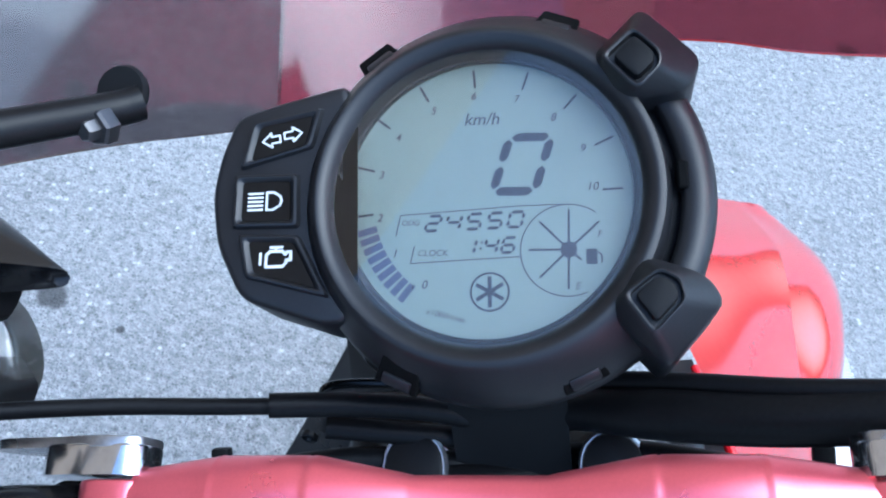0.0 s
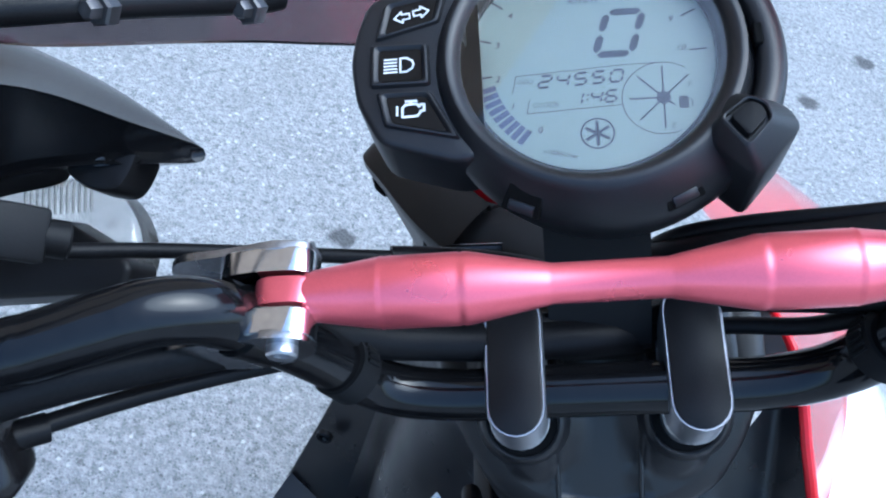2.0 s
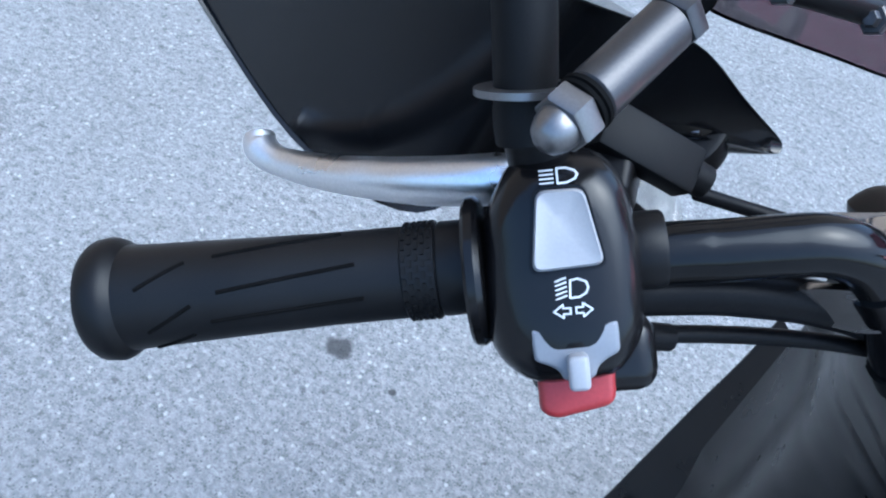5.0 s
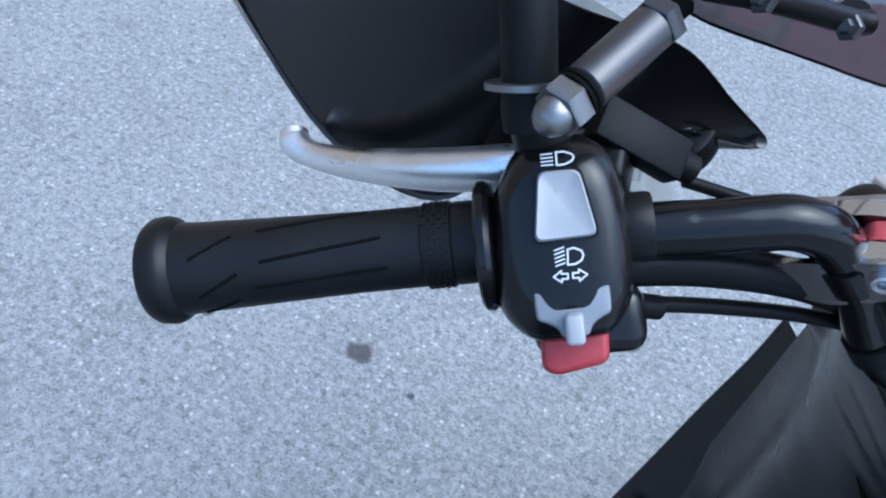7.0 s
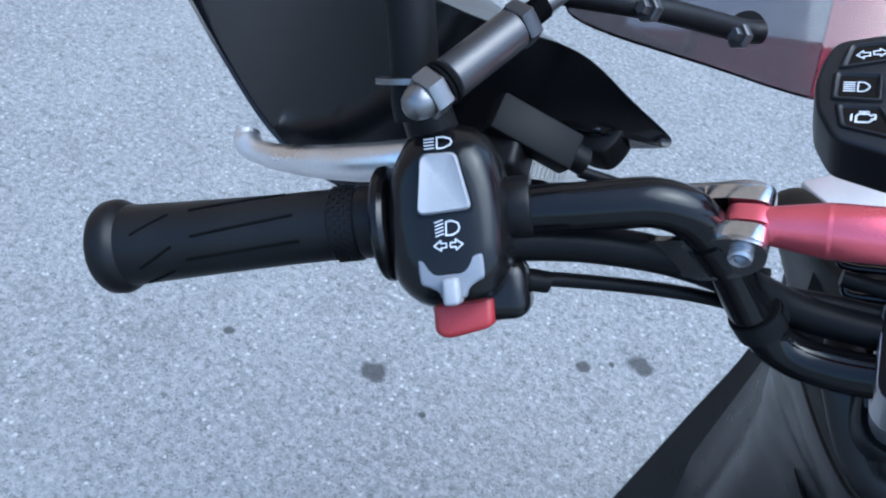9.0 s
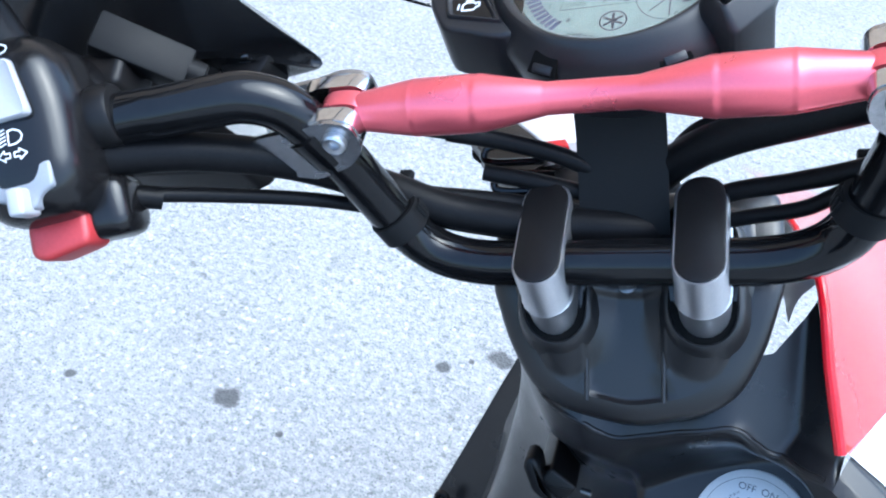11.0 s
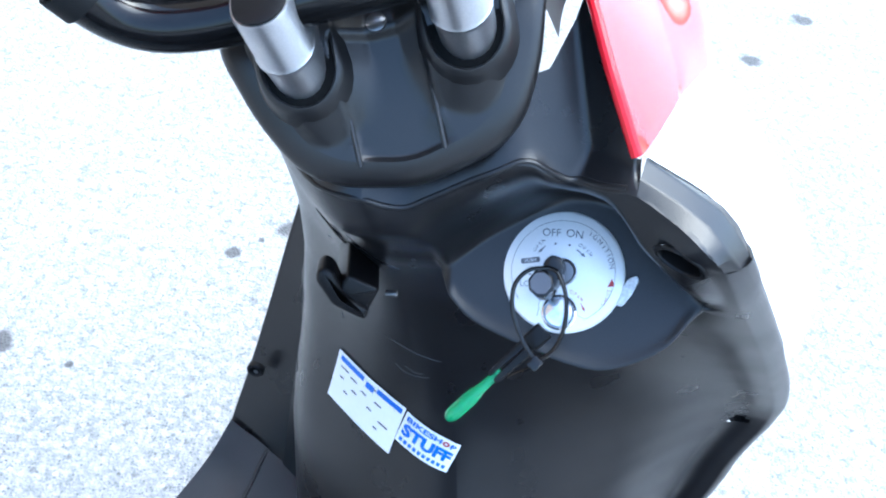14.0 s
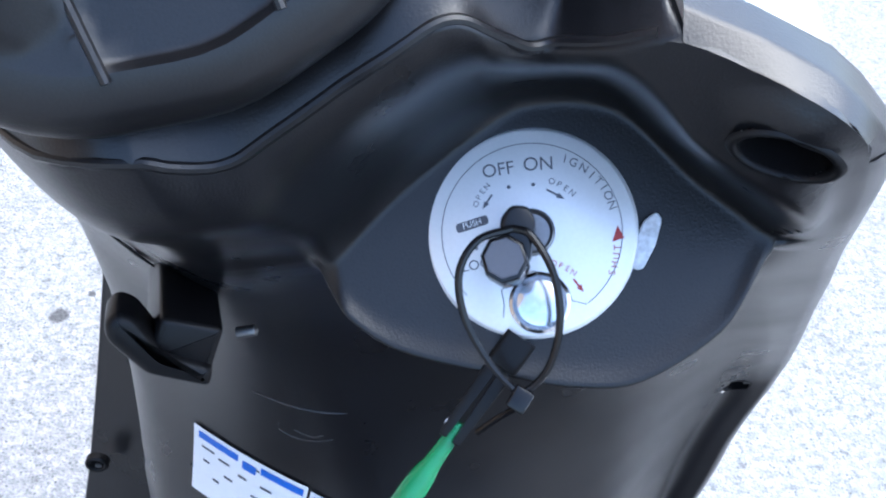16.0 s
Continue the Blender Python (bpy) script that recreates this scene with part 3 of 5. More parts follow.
# raised outer rim between the two buttons, with its slot
bm = bmesh.new()
sector = []
for k in range(25):
    c, s = math.cos(radians(-32 + 2.6 * k)), math.sin(radians(-32 + 2.6 * k))
    sector.append([(3 + r * c, -0.5 + r * s, z) for r, z in ((58.6, -16), (59.0, -6.0), (60.0, -4.6), (64.0, -4.2), (67.5, -5.4), (69.8, -8.6), (70.4, -22))])
loop_faces(bm, sector)
part("outer_rim", bm, GAUGE_SKIN, gauge, smooth=50, frame_of=GAUGE)
# near-black box, the slot's shade put into its colour
part("slot", box((3.4, 9, 4), (62.2, 3, -5.2), 0.6, 1), BLACK_AND_GAP_SHADE, gauge)

# clip windows round the housing's edge, their shade painted as near-black blocks
for x, y, turn, tilt in ((-27.5, -56.5, -25, 38), (28.5, -56.5, 25, 38), (-36, 50.5, 36, -30), (25, 58.5, -22, -30)):
    m = Matrix.Translation((x, y, -6.2)) @ Matrix.Rotation(radians(turn), 4, "Z") @ Matrix.Rotation(radians(tilt), 4, "X")
    gap = part("clip_window", transformed(prism(rounded([(-7.5, -5.5), (7.5, -5.5), (6.4, 5), (-6.4, 5)], 0.8, 2), -6, 1.6, 0.3, 1), m), BLACK_AND_GAP_SHADE, gauge)
    part("clip", transformed(box((10, 4.2, 6), (0, -2.8, -0.6), 0.6), m), GAUGE_SKIN, gap)

# ---- display content ----
SEVEN = {"0": "abcdef", "1": "bc", "2": "abged", "4": "fgbc", "5": "afgcd", "6": "afgedc"}


def seven(digit, at, w, h, bar, mat, parent, slant=0.3, turn=-2.5):
    """A slanted seven-segment figure, lower left corner at the given place."""
    bm = bmesh.new()
    g = bar * 0.62
    lines = {"a": ((0, h), (w, h)), "d": ((0, 0), (w, 0)), "g": ((0, h / 2), (w, h / 2)), "f": ((0, h / 2), (0, h)), "b": ((w, h / 2), (w, h)), "e": ((0, 0), (0, h / 2)), "c": ((w, 0), (w, h / 2))}
    rot = Matrix.Rotation(radians(turn), 2)
    for key in SEVEN[digit]:
        p, q = (Vector(v) for v in lines[key])
        d = (q - p).normalized()
        s = Vector((-d.y, d.x)) * bar / 2
        p, q = p + d * g * 0.35, q - d * g * 0.35
        pts = [p, p + d * bar / 2 + s, q - d * bar / 2 + s, q, q - d * bar / 2 - s, p + d * bar / 2 - s]
        out = []
        for v in pts:
            v = rot @ Vector((v.x + slant * v.y, v.y))
            out.append(bm.verts.new((at[0] + v.x, at[1] + v.y, 0.12)))
        bm.faces.new(out)
    return part("figure", bm, mat, parent, smooth=0)


seven("0", (2.4, 2.0), 13.6, 18.6, 3.0, SEGMENT, display, 0.27)
for k, d in enumerate("24550"):
    seven(d, (-20.2 + 6.75 * k, -10.3), 4.4, 5.0, 1.05, SEGMENT, display, 0.25, -1)
for d, x in (("1", -8.2), ("4", -1.0), ("6", 4.6)):
    seven(d, (x, -18.6), 3.9, 4.8, 1.0, SEGMENT, display, 0.25, -1)
bm = stroke([(-1.9, -17.2), (-1.8, -16.8)], 0.7, 0)
stroke([(-1.5, -15.2), (-1.4, -14.8)], 0.7, 0, bm=bm)
part("colon", bm, SEGMENT, display, smooth=0)
lettering("km/h", 6.2, (-1.1, 27.4), SEGMENT, display, -2, squash=0.95, slant=0.2, bold=0.03)
lettering("ODO", 2.6, (-25.0, -7.4), SEGMENT, display, -2, slant=0.2)
lettering("CLOCK", 3.0, (-17.6, -17.9), SEGMENT, display, -2, slant=0.2)
TICKS = ((-27.4, -33.0), (-37.5, -20.8), (-43.9, -4.4), (-43.4, 13.1), (-37.2, 30.3), (-22.1, 40.6), (-3.7, 45.2), (14.7, 43.0), (30.3, 33.8), (41.4, 18.4), (43.8, 0.8))
NUMBERS = ((-20.3, -28.3), (-30.2, -17.6), (-35.5, -5.2), (-35.2, 9.8), (-29.6, 22.8), (-17.5, 31.7), (-3.8, 36.0), (10.5, 33.8), (22.6, 26.5), (31.7, 15.0), (34.4, 1.9))
for k, ((x, y), (u, v)) in enumerate(zip(TICKS, NUMBERS)):
    lettering(str(k), 3.9, (u, v), SEGMENT, display, -2, slant=0.2, bold=0.03)
    way = Vector((-x, -y)).normalized()
    if k != 1:
        part("tick", stroke([(x, y), tuple(Vector((x, y)) + way * 6.0)], 0.8), SEGMENT, display, smooth=0)
for k in range(9):
    a = radians(230.0 - 4.45 * k)
    c, s = math.cos(a), math.sin(a)
    part("rev_bar", stroke([(38.2 * c, 38.2 * s + 0.5), (43.4 * c, 43.4 * s + 0.5)], 2.3), REV_BAR, display, smooth=0)
lettering("x1000r/min", 2.8, (-13.4, -38.6), SEGMENT, display, -15, slant=0.2)
part("rule", stroke([(-29.9, -11.7), (-28.4, -4.6), (12.6, -3.3), (26.2, -3.6)], 0.35), SEGMENT, display, smooth=0)
part("rule", stroke([(-23.6, -15.2), (-24.9, -21.0), (11.5, -20.2)], 0.35), SEGMENT, display, smooth=0)
arc = [(25.9 + 15.0 * math.cos(radians(a)), -18.6 + 15.0 * math.sin(radians(a))) for a in range(52, 296, 6)]
fuel = part("fuel_gauge", stroke(arc, 0.4), SEGMENT, display, smooth=0)
part("hub", prism(circle(2.7, 24, (26.2, -18.6)), 0.02, 0.13), SEGMENT, fuel, smooth=0)
for a, r in ((42, 13), (88, 13), (133, 13), (178, 12.5), (223, 12.5), (268, 12.5), (318, 5)):
    c, s = math.cos(radians(a)), math.sin(radians(a))
    part("spoke", stroke([(26.2, -18.6), (26.2 + r * c, -18.6 + r * s)], 0.75), SEGMENT, fuel, smooth=0)
lettering("F", 3.4, (35.9, -14.1), SEGMENT, display, -2, slant=0.2)
lettering("E", 3.4, (28.6, -30.5), SEGMENT, display, -2, slant=0.2)
bm = prism([(31.6, -23.6), (35.0, -23.6), (35.0, -18.6), (31.6, -18.6)], 0.02, 0.13)
stroke([(35.0, -19.6), (36.4, -20.6), (36.4, -23.1)], 0.5, bm=bm)
part("pump_symbol", bm, SEGMENT, display, smooth=0)
bm = stroke(circle(6.1, 40, (0.9, -31.3)), 0.7, closed=True)
for a in range(0, 180, 60):
    c, s = math.cos(radians(a + 30)), math.sin(radians(a + 30))
    stroke([(0.9 - 4.6 * c, -31.3 - 4.6 * s), (0.9 + 4.6 * c, -31.3 + 4.6 * s)], 1.3, bm=bm)
part("emblem", bm, SEGMENT, display, smooth=0)

# ---- left switch block, grip and lever: frame along the bar's outer end ----
bar_way = Vector((1.0, 0.283, -0.165)).normalized()
side_z = Vector((0, -0.40, 0.916))
side_z = (side_z - bar_way * bar_way.dot(side_z)).normalized()
LEFT = STEER @ axes((-0.225, 0.0038, 0.1195), bar_way, side_z.cross(bar_way), side_z)
BLOCK = [(-20, 37), (-3, 38.5), (8, 36), (15, 27), (19, 10), (19.5, -10), (18, -28), (9, -40.5), (-21, -41.5), (-33, -30), (-36, -6), (-32, 18)]


def block_z(x, y):
    """Height of the switch block's front, which bows to the sides and falls away at its upper end."""
    return 30.0 - 0.012 * max(0.0, y - 18) ** 2 - 0.008 * max(0.0, -18 - y) ** 2 - 0.007 * (x + 6) ** 2


bm = bmesh.new()
rings = []
for k, drop, floor in ((0.93, None, -30), (1.0, None, -22), (1.02, None, -4), (1.02, 17, None), (1.0, 11, None), (0.95, 6, None), (0.87, 2.6, None), (0.76, 0.8, None), (0.6, 0.1, None), (0.4, 0, None), (0.15, 0, None)):
    ring = []
    for x, y in rounded(BLOCK, 7, 3):
        u, v = -6 + (x + 6) * k, -5 + (y + 5) * k
        ring.append((u, v, floor if drop is None else block_z(u, v) - drop))
    rings.append(ring)
switch = part("switch_block", loop_faces(bm, rings), SWITCH_SKIN, scooter, "black switch block with grey, white and red controls", frame_of=LEFT, smooth=50)
part("flange", lathe([(14, -40), (25.5, -40), (26.6, -38.8), (26.8, -36), (25.4, -34), (22, -33), (14, -33)], 40, "x", (0, -2, 0)), SWITCH_SKIN, switch)
dimmer = [(-13.4, 24.8), (1.8, 24.4), (6.6, -0.4), (-16.8, -1.2)]
bm = bmesh.new()
rings = []
for k, z in ((1.0, 20), (1.0, 31.6), (0.975, 32.7), (0.93, 33.1), (0.8, 32.6), (0.4, 32.0)):
    rings.append([(-5.2 + (x + 5.2) * k, 11.7 + (y - 11.7) * k, z - 0.006 * max(0, y - 10) ** 2 + 0.004 * (x + 5) ** 2 * (k < 0.95)) for x, y in rounded(dimmer, 3.4, 5)])
part("dimmer_rocker", loop_faces(bm, rings), PALE_PLASTIC, switch, "light grey rocker switch", smooth=50)
slot_rings = [[(-5.2 + (x + 5.2) * k, 11.7 + (y - 11.7) * k, block_z(x, y) + lift) for x, y in rounded(dimmer, 4, 4)] for k, lift in ((1.12, -0.8), (1.09, 0.5), (1.05, 0.5), (1.0, -1.5))]
part("slot", loop_faces(bmesh.new(), slot_rings, caps=False), GLOSS_BLACK, switch)
toggle = [(-19.6, -19.4), (9.2, -18.8), (9.0, -29.5), (5.2, -31.2), (1.6, -33.6), (0.2, -37.6), (-9.8, -37.8), (-11.0, -34.4), (-14.6, -32.2), (-18.8, -30.8)]
part("turn_switch", prism(rounded(toggle, 1.8, 3), 8, 29.0, 1.6, 3), GREY_PLASTIC, switch, "grey turn-signal slider")
part("thumb_knob", box((7.0, 11.5, 14), (-4.9, -34.2, 29.0), 1.8, 3), PALE_PLASTIC, switch, "pale thumb knob")
part("horn_button", prism(rounded([(-19.4, -39), (8.2, -38), (7.6, -53.0), (-14, -57.0), (-19.6, -54.0)], 4.5, 4), -14, 6, 3, 3), HORN_RED, switch, "faded red horn button")
part("lower_lobe", box((46, 28, 30), (1, -37, -14), 8, 4), SWITCH_SKIN, switch)
for x0, x1 in ((-32.5, -20.5), (10.0, 19.5)):
    part("seam", tube([(x, -19.8, block_z(x, -19.8) - 0.00105 * abs(x + 6) ** 3 + 0.1) for x in (x0 * 0.8 + x1 * 0.2, (x0 + x1) / 2, x1)], 0.35, 6, 3), BLACK_AND_GAP_SHADE, switch)


def printed(name, points, width, closed=False, lift=0.25):
    """A white printed line on the switch housing."""
    bm = stroke(points, width, closed=closed)
    for v in bm.verts:
        v.co.z = block_z(v.co.x, v.co.y) + lift
    part(name, bm, MARKING, switch, smooth=0)


for k in range(4):
    printed("high_beam_ray", [(-11.6, 26.9 + 1.35 * k), (-7.4, 26.9 + 1.35 * k)], 0.6)
printed("high_beam_lamp", [(-6.0, 26.5), (-6.0, 31.3), (-3.2, 31.3), (-0.4, 30.2), (0.4, 28.9), (-0.4, 27.6), (-3.2, 26.5)], 0.7, True)
for k in range(5):
    printed("beam_ray", [(-9.8, -10.6 + 1.45 * k), (-6.4, -9.6 + 1.45 * k)], 0.6)
printed("beam_lamp", [(-5.4, -10.4), (-5.0, -4.8), (-2.6, -4.4), (0.0, -5.6), (0.6, -7.4), (-0.2, -9.2), (-2.6, -10.4)], 0.7, True)
for s in (-1, 1):
    a = [(0.9, -0.95), (3.2, -0.95), (3.2, -2.2), (6.2, 0), (3.2, 2.2), (3.2, 0.95), (0.9, 0.95)]
    printed("turn_arrow", [(-4.8 + s * x, -14.6 + y) for x, y in a], 0.6, True)
lettering("OFF", 3.4, (-5, -23.4), GREY_PRINT, switch, 0, z=29.15)

# rubber grip, both ends
def grip(frame_of, s):
    prof = [(12, -38), (17, -38), (17.2, -49), (16.6, -50), (17.4, -50.5), (17.4, -62), (16.8, -62.5), (16.8, -66), (17.0, -90), (18.0, -120), (19.4, -158), (20.0, -167), (22.2, -169.5), (23.4, -172.5), (23.0, -178), (21, -181), (0, -181.5)]
    g = part("grip", lathe(prof, 40, "x"), GRIP_RUBBER, scooter, "black rubber handlebar grip with slanting grooves", frame_of=frame_of)
    for k in range(26):
        for h in range(5):
            a = 2 * math.pi * (k + 0.5 * (h % 2)) / 26
            if math.sin(a) > -0.35:
                c = Vector((-51.8 - 2.3 * h, 17.5 * math.cos(a), 17.5 * math.sin(a)))
                stud = box((1.3, 2.6, 0.9), bevel=0)
                transformed(stud, Matrix.Translation(c) @ Matrix.Rotation(a - math.pi / 2, 4, "X"))
                studs.append((g, stud))
    # near-black beads in place of cut grooves, their shade painted in
    for x0, x1, a0, a1 in ((-78, -128, 70, 88), (-76, -132, 112, 122), (-140, -158, 50, 78), (-138, -156, 100, 128), (-84, -130, 20, 45), (-140, -158, 140, 165)):
        pts = []
        for i in range(7):
            t = i / 6
            x = x0 + (x1 - x0) * t
            r = 17.0 + (19.4 - 17.0) * max(0, (-x - 90) / 68)
            a = radians(a0 + (a1 - a0) * t)
            pts.append((x, r * math.cos(a), r * math.sin(a)))
        part("groove", tube(pts, 0.75, 6, 2), BLACK_AND_GAP_SHADE, g)
    return g


studs = []
left_grip = grip(LEFT, -1)
joined = bmesh.new()
for g, stud in studs:
    tmp = bpy.data.meshes.new("tmp")
    stud.to_mesh(tmp)
    joined.from_mesh(tmp)
    stud.free()
part("knurl", joined, RUBBER, left_grip, smooth=0)["kind"] = "stuff"
part("collar", lathe([(11, 15), (13.4, 15), (13.8, 17), (13.8, 27.5), (13.0, 29), (11, 29)], 32, "x"), PLASTIC, switch)

lever = tube([(-244, 42, 98), (-268, 35, 104), (-302, 33, 99), (-346, 36, 89), (-378, 41, 84), (-391, 47, 83), (-394, 53, 83)], [8.0, 10.5, 10.2, 8.4, 7.0, 8.2, 7.6], 16, 8)
part("brake_lever", lever, LEVER_ALLOY, scooter, "polished aluminium brake lever with a ball end", frame_of=STEER)
part("lever_perch", box((26, 20, 26), (-228, 44, 92), 4, 3), PLASTIC, scooter, "black brake lever perch", frame_of=STEER)

# mirror stem with washer, and the steel brace with its nuts
stem = part("mirror_stem", tube([(-241, 30, 158), (-242, 36, 163), (-242, 43, 168), (-243, 63, 183), (-245, 80, 194), (-250, 96, 206), (-263, 116, 220), (-291, 149, 244), (-332, 189, 273)], 10.6, 24, 8), MATT_BLACK, scooter, "black mirror stem", frame_of=STEER)
way = Vector((-0.035, 0.812, 0.582)).normalized()
m = Matrix.Translation((-242, 43, 168)) @ way.to_track_quat("Z", "Y").to_matrix().to_4x4()
part("washer", transformed(lathe([(8, -1.2), (17.0, -1.2), (17.0, 1.2), (8, 1.2)], 32), m), STEEL_DARK, stem, "flat steel washer")
part("hex_base", transformed(lathe([(0, -16), (9.8, -16), (9.8, -2), (0, -2)], 6), m), PLASTIC, stem)
A, B = Vector((-223.5, 20, 190)), Vector((-195.5, 72, 171))
way = (B - A).normalized()
m = Matrix.Translation(A) @ way.to_track_quat("Z", "Y").to_matrix().to_4x4() @ Matrix.Scale(0.84, 4)
brace = part("windscreen_brace", transformed(lathe([(0, 18), (9.6, 18), (10.6, 19), (10.6, 62), (9.5, 63), (0, 63)], 32), m), BRACE_STEEL, scooter, "grey steel brace rod with a domed nut", frame_of=STEER)
part("domed_nut", transformed(lathe([(0, -9), (3.5, -8.4), (6.5, -6), (8.4, -2), (8.8, 1), (8.8, 3)], 24), m), STEEL_DARK, brace, "domed steel nut")
part("nut", transformed(lathe([(0, 2), (11.2, 2), (12, 3), (12, 11), (11.2, 12), (0, 12)], 6), m), STEEL_DARK, brace, "hexagonal steel nut")
part("spring_washer", transformed(lathe([(0, 12.5), (11, 12.5), (11.4, 14), (10, 14.6), (11.4, 15.2), (11.4, 17), (0, 17.4)], 28), m), BLACK_AND_GAP_SHADE, brace)
part("nut", transformed(lathe([(0, 63), (11.5, 63), (12.2, 64), (12.2, 70), (11.5, 71), (0, 71)], 6), m), BRACE_STEEL, brace)
part("thread", transformed(lathe([(0, 71)] + [(6.6 if k % 2 else 5.9, 71 + 0.7 * k) for k in range(1, 18)] + [(0, 84)], 20), m), BLACK_AND_GAP_SHADE, brace)
part("rod", transformed(lathe([(0, 83), (5.4, 83), (5.4, 260), (0, 260)], 20), m), BRACE_STEEL, brace)

part("boss", tube([(-236, 20, 132), (-240, 33, 150), (-242, 42, 166)], [12.5, 11.5, 10.5], 20, 4), PLASTIC, stem)

# hand guard: domed shell
GUARD = STEER @ axes((-0.164, 0.097, 0.0135), (0.918, 0, -0.396), (-0.0964, 0.9698, -0.2235), (0.384, 0.2434, 0.8907))
GUARD_RIBS = (  # along the guard from its tip: upper rim, crest, front, lower rim
    ((0, 0, 1), (-0.5, 0.6, 1), (-0.5, -0.4, 0), (0, -0.6, 0.5)),
    ((-4, 2, 5), (-6, 6, 1), (-5, -1, -4), (-4, -4, 0)),
    ((-29, 0, 26), (-24, 24, -6), (-30, 8, -26), (-28, -6, 2)),
    ((-55, -3, 50), (-45, 40, -10), (-60, 12, -42), (-56, -8, 2)),
    ((-75, -8, 63), (-75, 54, -8), (-92, 10, -52), (-82, -12, -4)),
    ((-100, -27, 84), (-110, 64, -2), (-130, 0, -60), (-118, -24, -20)),
    ((-131, -25, 88), (-160, 82, 2), (-175, 5, -78), (-158, -57, -37)),
    ((-190, -5, 88), (-215, 105, 6), (-225, 35, -72), (-215, -40, -36)),
    ((-260, 50, 75), (-275, 130, 8), (-285, 82, -46), (-272, 8, -24)),
    ((-310, 110, 45), (-315, 135, 5), (-320, 110, -10), (-325, 58, 2)),
)
lines = [smooth_path([r[k] for r in GUARD_RIBS], 6) for k in range(4)]
bm, inside = bmesh.new(), bmesh.new()
rings, liner = [], []
for i in range(len(lines[0])):
    rib = smooth_path([l[i] for l in lines], 6)
    mid = sum(rib, Vector()) / len(rib)
    inner = [p + (mid - p).normalized() * min(3.0, 0.4 * (mid - p).length) for p in rib]
    rings.append([tuple(p) for p in rib] + [tuple(p) for p in (inner[-1], inner[0])])
    liner.append([tuple(p + (mid - p).normalized() * 0.3) for p in inner])
loop_faces(bm, rings)
guard = part("hand_guard", bm, GUARD_SKIN, scooter, "gloss black hand guard before the lever", frame_of=GUARD, smooth=50)
loop_faces(inside, liner, closed=False, caps=False)
part("guard_liner", inside, MATT_BLACK, guard, "matte black inner face", smooth=50)
part("mount", prism(rounded([(-226, 106), (-220, 90), (-210, 82), (-196, 80), (-190, 88), (-186, 99), (-196, 114), (-215, 116)], 5, 3), 8, 30, 3), PLASTIC, guard, frame_of=STEER)
part("bolt", lathe([(0, 28), (6.5, 28), (6.5, 30.6), (4.5, 31), (4.5, 33.5), (3.4, 34), (2.6, 32.6), (0, 32.6)], 6, "z", (-202.6, 97, 0)), STEEL_DARK, guard, frame_of=STEER)
part("brace_arm", prism(rounded([(-150, -40), (-82, -10), (-58, -4), (-50, 20), (-90, 30), (-150, 20)], 6, 3), -22, -8, 2), PLASTIC, guard)
part("ridge", tube([(-250, 62, -46), (-215, 42, -56), (-185, 22, -62), (-172, 8, -60), (-160, 10, -30), (-156, 12, -4)], 3.2, 8, 6), MATT_BLACK, guard)

# smoked windscreen
bm = bmesh.new()
lower = [(-210, 150), (-207, 125), (-201, 119), (-168, 137), (-144, 148), (-122, 155), (-100, 161), (-60, 172), (0, 188), (50, 194), (85, 186), (114, 172), (144, 158), (170, 144), (200, 128), (207, 134), (210, 150)]
low_line = smooth_path([(x, y, 0) for x, y in lower], 5)


def screen_z(x, y):
    return -90 + 0.0048 * x * x + 0.1 * (y - 150)


def screen(name, x0, x1, mat, label):
    bm = bmesh.new()
    cols = [p for p in low_line if x0 - 0.01 <= p.x <= x1 + 0.01]
    rows = []
    for t in (0, 0.05, 0.2, 0.5, 1.0):
        rows.append([(p.x * (1 - 0.12 * t), p.y + t * (310 - p.y), 0) for p in cols])
    front = [[Vector((x, y, screen_z(x, y))) for x, y, _ in r] for r in rows]
    loop = [front, [[v + Vector((0, 0, -3.2)) for v in r] for r in front]]
    a = [[bm.verts.new(v) for v in r] for r in loop[0]]
    b = [[bm.verts.new(v) for v in r] for r in loop[1]]
    for g in (a, b):
        for r, q in zip(g, g[1:]):
            for i in range(len(r) - 1):
                bm.faces.new((r[i], r[i + 1], q[i + 1], q[i]))
    for i in range(len(cols) - 1):
        bm.faces.new((a[0][i], a[0][i + 1], b[0][i + 1], b[0][i]))
        bm.faces.new((a[-1][i], a[-1][i + 1], b[-1][i + 1], b[-1][i]))
    for i in (0, -1):
        for r in range(len(rows) - 1):
            bm.faces.new((a[r][i], a[r + 1][i], b[r + 1][i], b[r][i]))
    return part(name, bm, mat, scooter, label, frame_of=STEER)


RED_SMOKE = glass_material("red_tinted_acrylic", (0.3, 0.06, 0.085), 0.05, 1.0)
windscreen = screen("windscreen", -211, -100, SMOKE, "smoked acrylic windscreen bolted to a black bracket")
red_half = screen("windscreen_centre", -100, 211, RED_SMOKE, "red tinted centre of the windscreen")
arm = part("windscreen_arm", tube([(-240, 114, 146), (-205, 127, 110), (-170, 138, 82), (-134, 153.5, 40), (-124, 158, 31)], 6.5, 12, 5), PLASTIC, scooter, "black bracket bar on the windscreen", frame_of=STEER)
